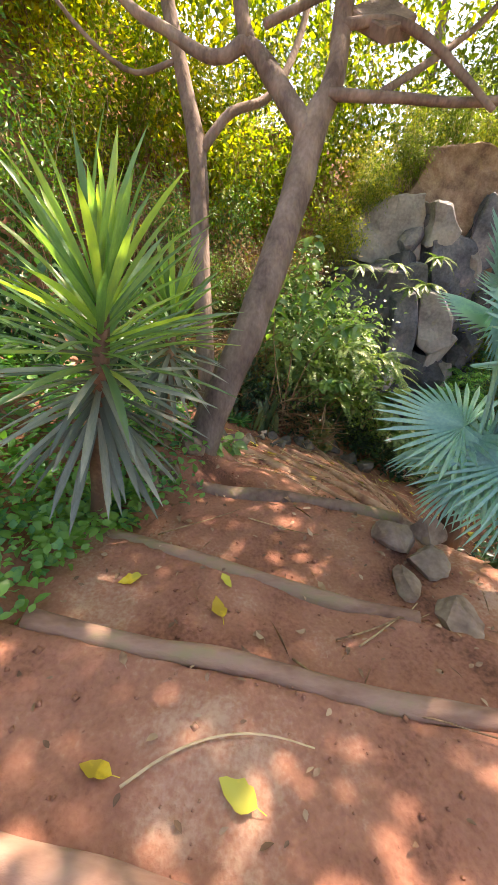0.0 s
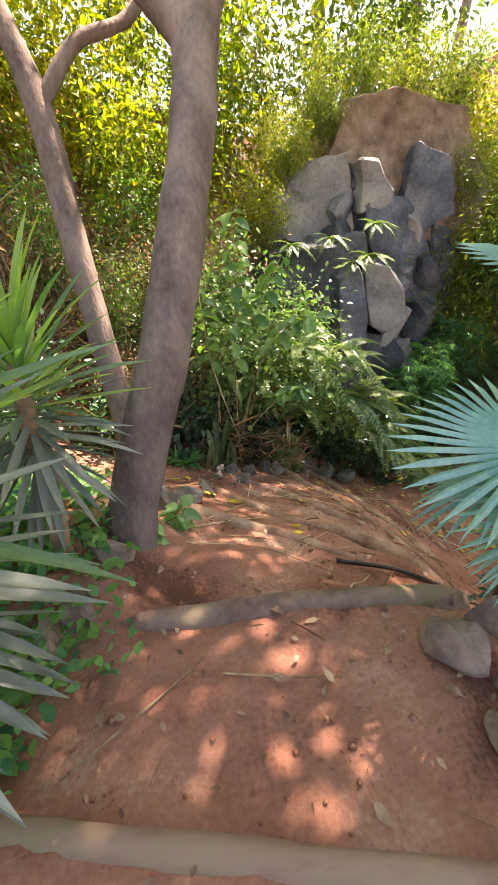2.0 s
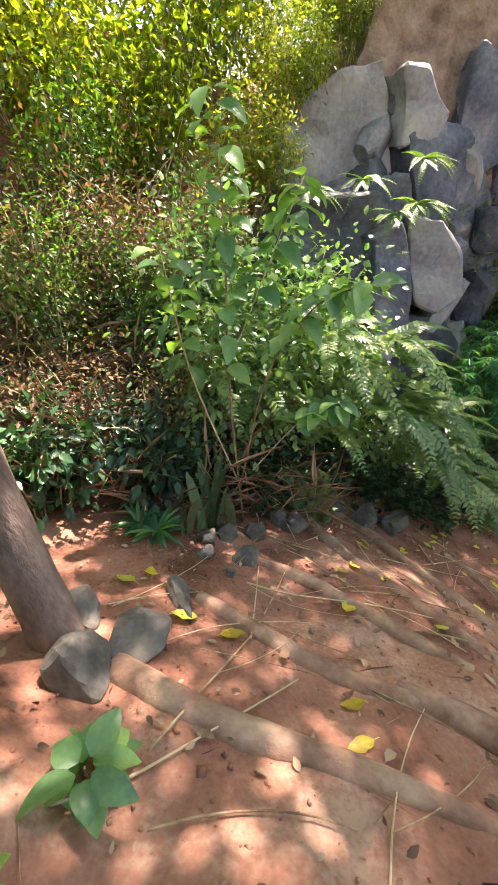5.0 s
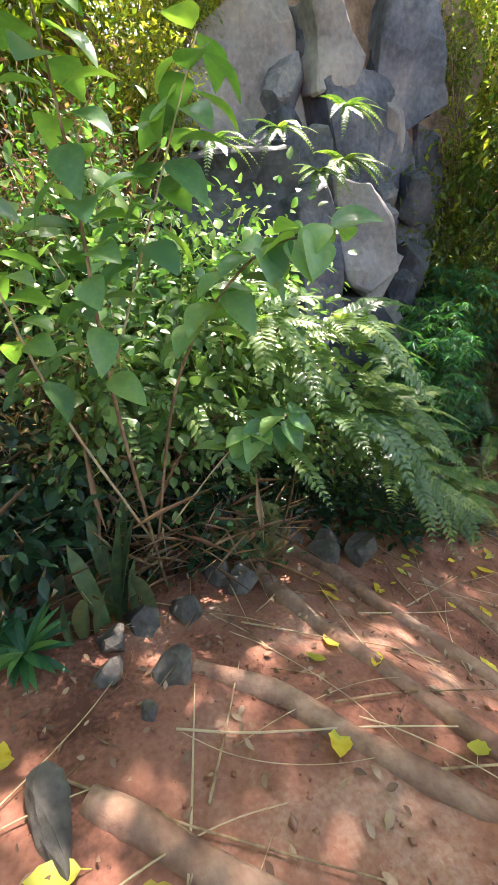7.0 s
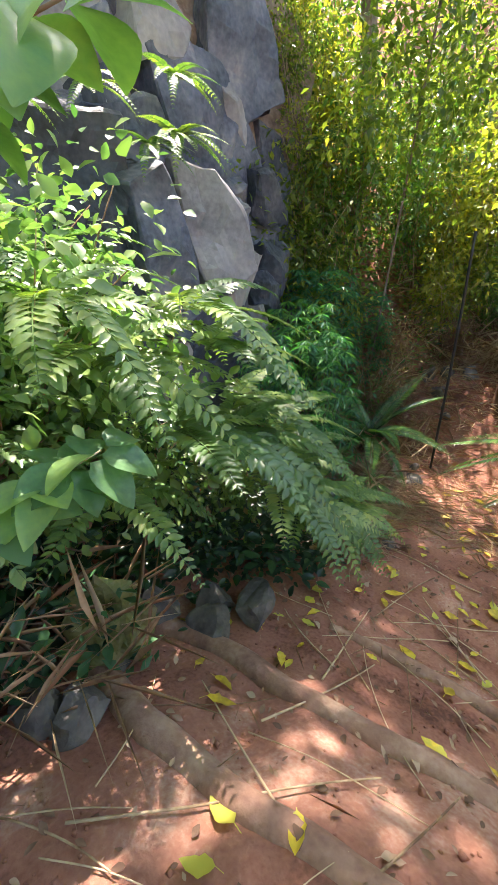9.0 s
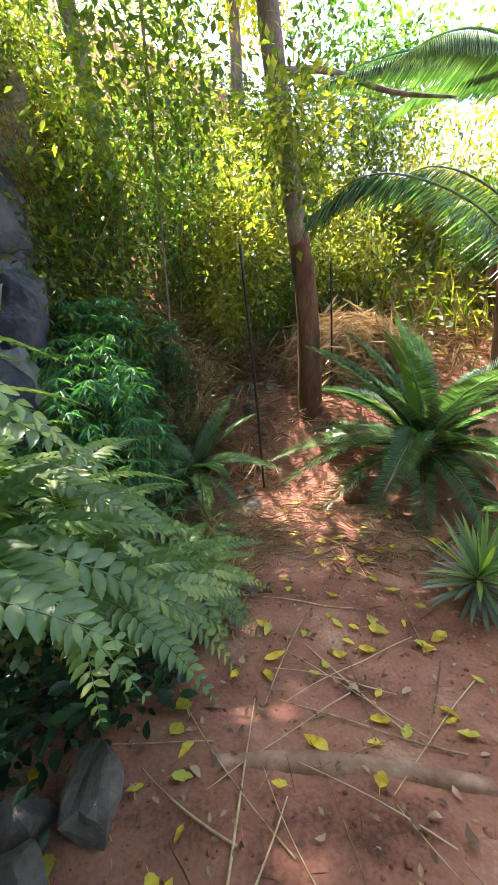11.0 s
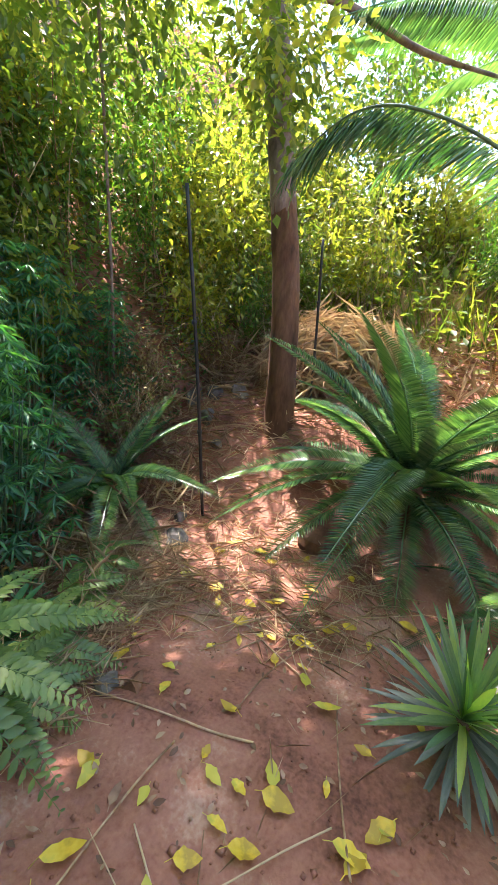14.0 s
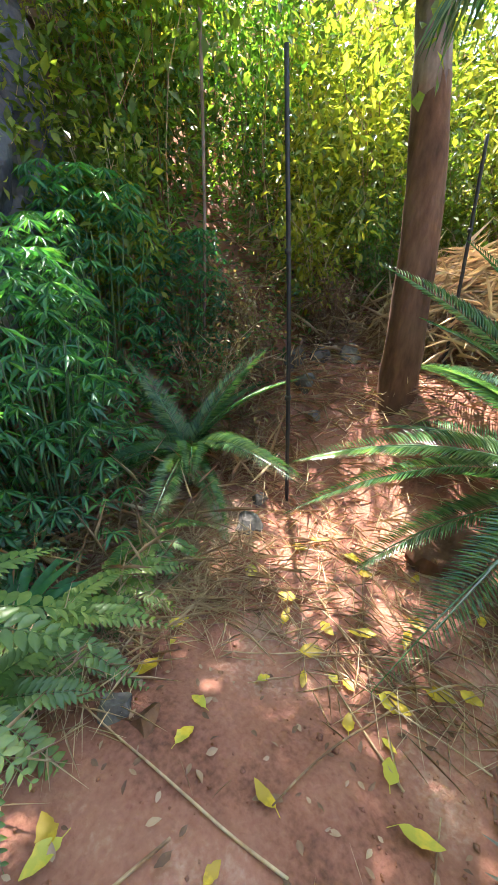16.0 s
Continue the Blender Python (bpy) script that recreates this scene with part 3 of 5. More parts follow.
build_tree((-0.19, 3.19, -0.45), [(-0.17, 3.17, -0.65, 0.12), (-0.19, 3.19, -0.25, 0.085), (-0.27, 3.35, 0.4, 0.075), (-0.36, 3.56, 1.1, 0.072), (-0.42, 3.72, 1.71, 0.07), (-0.55, 3.9, 2.15, 0.055), (-0.72, 4.1, 2.65, 0.05), (-0.9, 4.3, 3.4, 0.045), (-1.2, 4.6, 4.6, 0.03)], BARK,
           "slim grey tree with a bent side limb behind the yucca", ((-1.2, 6.8, 4.4), (2.6, 1.8, 1.5), 100),
           [[(-0.41, 3.72, 1.74, 0.04), (-0.2, 3.85, 2.02, 0.036), (0.1, 4.05, 2.2, 0.033), (0.3, 4.4, 2.7, 0.027), (0.4, 4.8, 3.6, 0.015)], [(-0.6, 3.95, 2.3, 0.02), (-1.0, 3.9, 2.2, 0.018), (-1.5, 3.8, 2.6, 0.014), (-1.7, 3.9, 3.3, 0.01)]], seed=21)
build_tree((5.28, 4.43, -1.45), [(5.27, 4.42, -1.6, 0.16), (5.28, 4.43, -1.2, 0.122), (5.33, 4.5, -0.3, 0.105), (5.42, 4.62, 0.3, 0.095)], BARK_RED,
           "upright brown tree with grey upper stem beside the path", ((5.15, 4.62, 0.95), (0.45, 0.4, 0.55), 26),
           [[(5.40, 4.60, 0.2, 0.095), (5.48, 4.72, 0.8, 0.095), (5.6, 4.95, 2.0, 0.092), (5.8, 5.3, 5.0, 0.07)], [(5.52, 4.8, 1.5, 0.035), (5.95, 4.5, 1.58, 0.03), (6.7, 4.0, 1.55, 0.025), (7.6, 3.4, 1.65, 0.015)]], FAR_LEAF, 50, 0.08, 0.15, seed=22, limb_mat=BARK)
build_tree((4.75, 5.75, -1.3), [(4.75, 5.75, -1.7, 0.01), (4.78, 5.7, -0.4, 0.01), (4.7, 5.6, 0.8, 0.01), (4.6, 5.5, 2.0, 0.012)], BARK,
           "slender leafy tree hanging bright leaves over the path", ((4.55, 5.5, 1.25), (0.8, 0.5, 0.9), 34), [], FAR_LEAF, 60, 0.075, 0.16, seed=27)
build_tree((5.9, 7.0, 0.4), [(5.9, 7.0, 0.0, 0.11), (5.8, 7.0, 1.5, 0.09), (5.7, 7.1, 3.0, 0.08), (5.6, 7.2, 5.0, 0.05)], BARK, "slim pale tree on the far bank", ((5.7, 7.2, 5.0), (1.2, 1.2, 0.8), 8), seed=23)
build_tree((5.5, 2.75, -1.0), [(5.45, 2.78, -1.3, 0.055), (5.6, 2.8, -0.6, 0.05), (5.95, 2.9, 0.4, 0.045), (6.35, 2.95, 1.2, 0.04), (7.0, 3.0, 2.6, 0.03)], BARK_RED, "thin leaning brown tree behind a cycad", None)
# Those at negative y are unseen, added behind the start to close the canopy.
for k, (x, y, h) in enumerate([(-3.6, 3.0, 4.6), (-3.0, -1.5, 5.0), (2.2, -2.6, 5.0), (4.8, -0.6, 4.8), (14.5, 9.0, 3.6), (3.4, 11.0, 4.6), (5.6, 11.4, 4.4), (10.8, 1.6, 3.2), (12.0, 5.2, 2.6), (11.0, 7.5, 3.4), (12.5, -1.0, 4.2), (8.0, 13.5, 4.6), (1.5, 12.5, 5.2), (-4.0, 8.5, 6.0)]):
    g = gz(x, y)
    build_tree((x, y, g), [(x, y, g - 0.3, 0.14), (x + 0.1, y, g + h * 0.4, 0.1), (x - 0.1, y + 0.1, g + h, 0.04)], BARK, "leafy woodland tree on the bank", ((x, y, g + h * 0.85), (2.0, 2.0, 1.5), 60), [], CANOPY if k % 2 else GREEN, 70, 0.15, 0.32, 50 + k)


def build_board():
    """A weathered board wedged in the fork of the tree."""
    bm = bmesh.new()
    bmesh.ops.create_cube(bm, size=1)
    for v in bm.verts:
        v.co = Vector((v.co.x * 0.30 * (1 + 0.25 * v.co.y), v.co.y * 0.30, v.co.z * 0.10 * (1 + 0.4 * v.co.x)))
    bmesh.ops.bevel(bm, geom=bm.edges[:], offset=0.008, segments=1, affect="EDGES")
    me = bpy.data.meshes.new("board")
    bm.to_mesh(me)
    bm.free()
    me.materials.append(BARK)
    ob = new("board", me)
    ob.matrix_basis = pose(0.72, 3.45, 2.50, 28, -22, 35)
    tagged(ob, "weathered brown board wedged between the tree limbs", "board")


build_board()


# ---- shrubs ----
def build_shrub_kind(name, label, leaf, height, radius, count, size, width, stem_mat, seed, template=LEAF_LOW, droop=0.5, stems=14, category="shrub"):
    top = thing(name, (0, 0, 0), label, category, "shrubs on the banks")
    rng = np.random.default_rng(seed)
    paths, pos, way = [], [], []
    per = max(1, count // stems)
    for _ in range(stems):
        a = rng.uniform(0, 2 * math.pi)
        r = radius * math.sqrt(rng.uniform(0.05, 1))
        h = height * rng.uniform(0.6, 1.05)
        tip = np.array([r * math.cos(a), r * math.sin(a), h])
        mid = np.array([0.45 * tip[0], 0.45 * tip[1], 0.6 * h]) + rng.normal(0, 0.16 * radius, 3)
        foot = rng.normal(0, 0.28 * radius, 2)
        paths.append([(*foot, -0.1, 0.0065), (*mid, 0.0045), (*tip, 0.002)])
        u = rng.uniform(0.15, 1.0, per)[:, None] ** 0.8
        p = (1 - u) ** 2 * 0 + 2 * u * (1 - u) * mid + u * u * tip
        off = rng.normal(0, 1, (per, 3)) * radius * 0.22
        pos.append(p + off)
        w = off + rng.normal(0, radius * 0.15, (per, 3))
        w[:, 2] -= droop * radius * 0.2
        way.append(w)
    tagged(part(top, "stems", tubes_mesh("stems", paths, stem_mat, 5, 3)), kind="stuff")
    pos, way = np.concatenate(pos), np.concatenate(way)
    tagged(part(top, "foliage", leaves_mesh("foliage", pos, way, rng.uniform(size * 0.6, size * 1.3, len(pos)), width, leaf, template, seed)), kind="stuff")
    return top


def scatter(first, places):
    for i, (x, y, s, turn) in enumerate(places):
        ob = first if i == 0 else copy_thing(first, Matrix.Identity(4))
        ob.matrix_basis = pose(x, y, gz(x, y) - 0.03, 0, 0, turn) @ Matrix.Diagonal((s, s, s, 1))


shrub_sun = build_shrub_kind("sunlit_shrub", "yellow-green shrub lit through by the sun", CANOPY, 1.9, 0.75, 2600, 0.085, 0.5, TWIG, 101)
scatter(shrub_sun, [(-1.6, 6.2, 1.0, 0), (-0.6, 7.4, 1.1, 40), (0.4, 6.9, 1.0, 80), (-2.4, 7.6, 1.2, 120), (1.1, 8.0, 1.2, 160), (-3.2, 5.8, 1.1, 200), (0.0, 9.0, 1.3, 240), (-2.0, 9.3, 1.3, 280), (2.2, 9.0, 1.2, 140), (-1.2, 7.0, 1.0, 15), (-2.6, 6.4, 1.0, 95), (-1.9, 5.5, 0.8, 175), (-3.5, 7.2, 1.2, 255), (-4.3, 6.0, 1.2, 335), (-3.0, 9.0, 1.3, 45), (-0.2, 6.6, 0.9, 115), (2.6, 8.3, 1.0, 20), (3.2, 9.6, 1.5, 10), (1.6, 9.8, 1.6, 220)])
shrub_far = build_shrub_kind("bright_shrub", "bright green shrub with sunlit leaves on the far bank", FAR_LEAF, 1.9, 0.75, 2400, 0.10, 0.42, TWIG, 106)
scatter(shrub_far, [(6.6, 5.6, 1.0, 30), (7.2, 4.4, 0.8, 70), (8.6, 5.2, 1.1, 10), (8.8, 3.4, 1.0, 60), (4.6, 6.7, 0.95, 33), (5.4, 6.9, 1.0, 77), (3.9, 6.6, 0.8, 190), (3.6, 8.6, 1.1, 70), (4.6, 8.7, 1.1, 130), (4.6, 9.9, 1.6, 60), (9.6, 2.2, 1.1, 100), (10.0, 4.4, 1.2, 150), (5.9, 5.6, 0.7, 20), (6.3, 6.0, 0.8, 50), (4.4, 6.2, 0.7, 100), (6.8, 4.9, 0.6, 10), (7.4, 5.8, 1.0, 70), (6.9, 6.6, 1.1, 200)])
shrub_green = build_shrub_kind("leafy_shrub", "mid-green leafy shrub with small leaves", GREEN, 2.3, 0.75, 3000, 0.075, 0.45, TWIG, 102)
scatter(shrub_green, [(5.0, 6.4, 0.95, 0), (5.9, 6.2, 0.95, 60), (5.2, 7.6, 1.1, 200), (6.4, 5.2, 0.45, 20), (7.8, 3.0, 0.6, 140), (-1.9, 4.3, 0.7, 80), (-0.35, 4.95, 0.5, 40), (0.25, 5.25, 0.5, 130), (-1.0, 5.2, 0.6, 250), (0.6, 5.7, 0.55, 310), (-0.2, 5.9, 0.6, 10), (-2.8, 4.8, 0.9, 10), (-2.3, 3.0, 0.8, 20), (2.4, 0.2, 0.7, 50), (3.2, 1.2, 0.7, 90), (4.6, 1.4, 0.8, 190), (6.2, 1.6, 0.8, 230), (7.2, 1.8, 0.9, 20)])
for x, y, z, sc in ((2.4, 7.3, 2.2, 0.5), (3.0, 7.4, 2.35, 0.55), (3.6, 7.4, 2.35, 0.5), (4.2, 7.3, 2.15, 0.6), (4.7, 7.3, 1.5, 0.7), (1.9, 7.3, 1.4, 0.6), (1.3, 6.9, 0.7, 0.6), (5.0, 7.1, 0.6, 0.8), (1.75, 6.75, 1.55, 0.4), (2.3, 6.95, 2.0, 0.35), (4.35, 6.8, 1.2, 0.45), (4.5, 6.75, 0.5, 0.45), (1.45, 6.45, 0.85, 0.4)):
    ob = copy_thing(shrub_far, Matrix.Identity(4))
    ob.matrix_basis = pose(x, y, z - 0.1, 0, 0, 90 * x) @ Matrix.Diagonal((sc, sc, sc, 1))
shrub_dry = build_shrub_kind("dry_shrub", "dry brown brush of thin twigs and dead leaves", DRY_BUSH, 1.0, 0.6, 2200, 0.05, 0.4, TWIG, 103, stems=34)
scatter(shrub_dry, [(-0.5, 5.2, 1.0, 0), (0.2, 5.6, 1.1, 60), (-1.3, 5.0, 1.0, 100), (0.9, 6.2, 0.9, 190), (5.1, 5.6, 0.75, 30), (4.7, 5.55, 0.7, 80), (5.8, 5.4, 0.6, 160), (-0.3, 4.5, 0.7, 20), (0.3, 4.7, 0.8, 220)])
# Shrubs at the bank foot, their shade put into the leaf colour.
shrub_dark = build_shrub_kind("dark_shrub", "broad-leaved green shrub with shade-darkened leaves", SHADE_LEAF, 0.75, 0.45, 900, 0.085, 0.5, TWIG, 104, LEAF_MID)
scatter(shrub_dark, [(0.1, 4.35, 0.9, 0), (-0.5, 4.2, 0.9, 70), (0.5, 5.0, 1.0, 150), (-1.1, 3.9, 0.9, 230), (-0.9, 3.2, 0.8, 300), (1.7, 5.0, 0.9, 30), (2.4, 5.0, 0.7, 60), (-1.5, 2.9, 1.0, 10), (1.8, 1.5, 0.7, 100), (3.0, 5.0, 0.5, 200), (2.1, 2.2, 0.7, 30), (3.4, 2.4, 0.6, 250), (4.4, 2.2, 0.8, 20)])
vine = build_shrub_kind("vine_bush", "fresh green vine bush trailing down the bank", VINE, 1.15, 0.55, 2300, 0.058, 0.62, TWIG, 105, LEAF_MID, 0.9, category="bush")
scatter(vine, [(1.12, 4.84, 1.05, 0), (1.5, 4.92, 1.0, 100), (0.78, 4.74, 1.05, 220), (1.95, 4.85, 0.65, 300), (1.3, 5.3, 1.15, 60), (0.45, 4.62, 0.65, 20), (0.85, 5.2, 1.15, 140)])


# ---- bamboo-like clump of drooping finger leaves ----
def build_finger_bush():
    top = thing("bamboo_bush", (0, 0, 0), "dense bright green bamboo bush with finger-like leaves", "bush", "bamboo bushes")
    rng = np.random.default_rng(31)
    pos, way, stems = [], [], []
    for _ in range(330):
        a, u = rng.uniform(0, 2 * math.pi), rng.uniform(0.05, 1)
        r = 0.5 * math.sqrt(rng.uniform(0.1, 1)) * (1.15 - 0.5 * u)
        c = np.array([r * math.cos(a), r * math.sin(a), 0.15 + 1.35 * u])
        for k in range(8):
            b = 2 * math.pi * k / 8 + rng.uniform(-0.3, 0.3)
            pos.append(c)
            way.append((0.8 * math.cos(b), 0.8 * math.sin(b), -0.45 + rng.uniform(-0.2, 0.2)))
    for k in range(26):
        a, r = rng.uniform(0, 6.28), rng.uniform(0.1, 0.45)
        stems.append([(0.2 * r * math.cos(a), 0.2 * r * math.sin(a), -0.1, 0.008), (0.7 * r * math.cos(a), 0.7 * r * math.sin(a), 0.6, 0.006), (r * math.cos(a), r * math.sin(a), 1.15, 0.003)])
    tagged(part(top, "stems", tubes_mesh("stems", stems, SNAKE, 5, 3)), kind="stuff")
    tagged(part(top, "foliage", leaves_mesh("foliage", pos, way, rng.uniform(0.06, 0.125, len(pos)), 0.17, BAMBOO, LEAF_LOW, 5)), kind="stuff")
    return top


bamboo = build_finger_bush()
scatter(bamboo, [(3.35, 5.35, 0.95, 0), (4.1, 5.95, 0.9, 300), (4.75, 5.85, 0.7, 40), (3.6, 5.75, 0.85, 100), (3.05, 5.6, 0.7, 220)])


# ---- yuccas ----
def blade_mesh(name, length, width, mat, bend=0.15):
    verts, faces = [], []
    n = 7
    for i in range(n):
        u = i / (n - 1)
        w = width * (0.55 + 0.9 * u - 0.2 * u * u) * (1 - u ** 4) + 0.001
        z = -bend * length * u * u
        verts += [(-w / 2, length * u, z + 0.25 * w), (0, length * u, z), (w / 2, length * u, z + 0.25 * w)]
    for i in range(n - 1):
        a = 3 * i
        faces += [(a, a + 1, a + 4, a + 3), (a + 1, a + 2, a + 5, a + 4)]
    return mesh_of(name, verts, faces, mat, True)


def build_yucca(at, crown, length, width, count, label, low=-70, seed=0, trunk_r=0.05):
    """at: foot; crown: top of the stem. Blades point up at the top and hang lower down."""
    at, crown = Vector(at), Vector(crown)
    top = thing("yucca", at, label, "yucca", "yuccas")
    d = crown - at
    part(top, "stem", tubes_mesh("stem", [[(0, 0, -0.1, trunk_r * 1.1), (d.x * 0.5, d.y * 0.5, d.z * 0.5, trunk_r), (d.x, d.y, d.z + 0.05, trunk_r * 0.7)]], DEAD, 10, 5, 0.3))
    rng = random.Random(seed)
    kinds = [blade_mesh("blade", length * s, width, YUCCA, b) for s, b in ((1, 0.03), (0.9, 0.12), (1.08, 0.2))]
    old = [blade_mesh("blade", length * s, width, YUCCA_OLD, b) for s, b in ((0.85, 0.05), (0.75, 0.15), (0.92, 0.1))]
    for k in range(count):
        u = (k + 0.5) / count
        tilt = 86 - (86 - low) * u ** 0.85 + rng.uniform(-13, 13)
        back = d * (0.45 * u)
        p = d - back + Vector((0, 0, 0.05))
        m = Matrix.Translation(p) @ pose(0, 0, 0, 0, 0, k * 137.5 + rng.uniform(-8, 8)) @ pose(0, 0, 0, tilt, rng.uniform(-15, 15), 0)
        part(top, "blade", (old if u > 0.5 + rng.uniform(-0.1, 0.1) else kinds)[k % 3], m)


build_yucca((-0.62, 1.50, gz(-0.62, 1.50)), (-0.52, 1.56, 1.02), 0.56, 0.036, 170, "large yucca with stiff green sword leaves and grey lower skirt", -50, 5, 0.04)
build_yucca((-0.40, 2.18, gz(-0.40, 2.18)), (-0.36, 2.22, 0.84), 0.40, 0.03, 120, "yucca with bright upright leaves against a tree trunk", -50, 6, 0.035)
build_yucca((3.46, 2.98, gz(3.46, 2.98)), (3.44, 3.0, gz(3.46, 2.98) + 0.16), 0.38, 0.028, 90, "low grey-green yucca rosette beside the path", -25, 8, 0.04)


# ---- fan palm ----
def fan_mesh(name, radius, segs, spread, mat):
    """A pleated fan with free pointed tips, in the xy plane, stalk at the origin, opening towards +y."""
    verts, faces = [(0, 0, 0)], []
    for i in range(segs):
        a = radians(-spread / 2 + spread * (i + 0.5) / segs)
        h = radians(spread / segs) / 2
        r1, r2 = radius * 0.34, radius * (0.92 + 0.08 * math.cos(3 * a))
        o = len(verts)
        for rr, aa, z in ((r1, a - h, 0.0), (r1, a, 0.018), (r1, a + h, 0.0), (r2 * 0.75, a - h * 0.5, 0.0), (r2 * 0.75, a, 0.012), (r2 * 0.75, a + h * 0.5, 0.0), (r2, a, -0.03 * radius)):
            verts.append((rr * math.sin(aa), rr * math.cos(aa), z - 0.10 * rr * abs(math.sin(aa))))
        faces += [(0, o, o + 1), (0, o + 1, o + 2), (o, o + 3, o + 4, o + 1), (o + 1, o + 4, o + 5, o + 2), (o + 3, o + 6, o + 4), (o + 4, o + 6, o + 5)]
    return mesh_of(name, verts, faces, mat)


def build_fan_palm(at, leaves, label, radius=0.42):
    at = Vector(at)
    top = thing("fan_palm", at, label, "palm")
    part(top, "stem", tubes_mesh("stem", [[(0, 0, -0.15, 0.09), (0, 0, 0.12, 0.085), (0, 0, 0.3, 0.05)]], BARK_RED, 12, 4, 0.3))
    kinds = [fan_mesh("fan", radius * s, 30, sp, FAN) for s, sp in ((1, 250), (0.85, 220), (1.1, 270))]
    for k, (dx, dy, dz, turn, tilt, roll) in enumerate(leaves):
        hub = Vector((dx, dy, dz))
        part(top, "stalk", tubes_mesh("stalk", [[(0, 0, 0.2, 0.014), (dx * 0.4, dy * 0.4, 0.2 + (dz - 0.2) * 0.6, 0.011), (dx, dy, dz, 0.008)]], FAN, 6, 5))
        part(top, "fan", kinds[k % 3], Matrix.Translation(hub) @ pose(0, 0, 0, 0, 0, turn) @ pose(0, 0, 0, tilt, roll, 0))


build_fan_palm((1.38, 1.80, gz(1.38, 1.80)), [(-0.1, -0.02, 1.72, 40, 78, 8), (-0.22, 0.05, 1.5, 70, 62, -35), (0.14, 0.1, 1.94, 15, 74, 0), (-0.08, -0.12, 1.34, 85, 30, -30), (0.29, 0.22, 2.04, -20, 72, 0), (-0.14, 0.05, 0.82, 80, 0, -20), (0.32, -0.15, 1.77, 200, 60, 0), (-0.08, 0.15, 1.34, 50, 15, 0), (0.12, -0.3, 1.57, 130, 45, 10), (-0.04, -0.12, 0.73, 95, -28, -20), (0.06, -0.05, 1.84, 60, 82, 20), (-0.06, -0.2, 1.6, 105, 60, -25), (-0.02, -0.28, 1.27, 125, 12, 10), (0.04, -0.3, 0.65, 110, -40, 0), (-0.06, 0.12, 0.73, 60, -40, 10), (0.16, -0.2, 1.87, 120, 75, 15), (-0.06, -0.05, 0.59, 90, -55, 0), (0.04, -0.22, 0.79, 140, -20, 0)],
               "blue-green fan palm with stiff pleated leaves and grey hanging skirt", 0.44)


# ---- cycads and ferns ----
def frond_mesh(name, length, pairs, leaflet, width, mat, arch=0.45, vee=0.25, round_leaf=False, taper=0.5):
    """A frond that leaves the origin along +y and arches down, with leaflets on both sides."""
    rng = random.Random(pairs)
    pos, way, size, up = [], [], [], []
    spine = []
    for i in range(pairs + 1):
        u = i / pairs
        y, z = length * (u - 0.18 * arch * u * u), length * (0.10 * u - arch * u * u)
        spine.append((0, y, z, 0.006 * (1 - 0.8 * u) * (length / 0.8)))
        if u < 0.1:
            continue
        s = leaflet * (math.sin(math.pi * min(1, 0.25 + 0.78 * u)) ** 0.6 * (1 - taper) + taper) * (1 - 0.6 * u ** 5)
        slope = Vector((0, 1 - 0.36 * arch * u, 0.10 - 2 * arch * u)).normalized()
        for sd in (-1, 1):
            pos.append((0, y, z))
            w = Vector((sd, 0, vee)) + slope * (0.45 + 0.5 * u + rng.uniform(-0.06, 0.06))
            way.append(w)
            size.append(s * rng.uniform(0.9, 1.08))
            up.append(Vector((0, -slope.z, slope.y)) + Vector((0, 0, rng.uniform(-0.1, 0.1))))
    lm = leaves_mesh(name, pos, [tuple(w) for w in way], size, width, mat, LEAF_MID if round_leaf else LEAF_LOW, pairs, [tuple(u) for u in up])
    v, f = tube_data(spine[::max(1, pairs // 8)], 5, 2)
    bm = bmesh.new()
    bm.from_mesh(lm)
    vs = [bm.verts.new(p) for p in v]
    for q in f:
        bm.faces.new([vs[i] for i in q])
    bm.to_mesh(lm)
    bm.free()
    return lm


def build_frond_plant(name, at, fronds, kinds, label, category, seed, group="", stem=None):
    """fronds: (turn, tilt, scale)."""
    top = thing(name, at, label, category, group)
    rng = random.Random(seed)
    if stem:
        part(top, "stem", tubes_mesh("stem", [[(0, 0, -0.2, stem), (0, 0, 0.05, stem), (0, 0, 0.15, stem * 0.6)]], BARK_RED, 12, 4, 0.4))
    for k, (turn, tilt, s) in enumerate(fronds):
        part(top, "frond", kinds[k % len(kinds)], pose(0, 0, 0.1, 0, 0, turn) @ pose(0, 0, 0, tilt, rng.uniform(-12, 12), 0) @ Matrix.Diagonal((s, s, s, 1)))


cycad_kinds = [frond_mesh("frond", 1.2, 96, 0.155, 0.062, CYCAD, a) for a in (0.36, 0.52, 0.7)]
build_frond_plant("cycad", (4.88, 3.32, gz(4.88, 3.32) + 0.12), [(i * 137.5, t, s * 1.08) for i, (t, s) in enumerate([(70, 1.0), (62, 1.05), (66, 1.05), (55, 1.0), (50, 1.0), (45, 1.0), (40, 0.95), (48, 1.05), (30, 1.0), (25, 0.95), (35, 1.0), (20, 0.95), (12, 0.9), (18, 1.0), (5, 0.95), (10, 0.9), (0, 0.9), (-5, 0.9), (5, 0.95), (-10, 0.85), (28, 1.0), (58, 1.1), (72, 1.1), (64, 1.1), (68, 1.15), (52, 1.1), (44, 1.05), (60, 1.15), (36, 1.0), (22, 1.0), (14, 1.0), (70, 1.1), (48, 1.1), (56, 1.1), (2, 0.9), (-6, 0.9)])],
                  cycad_kinds, "large cycad with glossy arching fronds shining white in the sun", "cycad", 3, "cycads", 0.13)
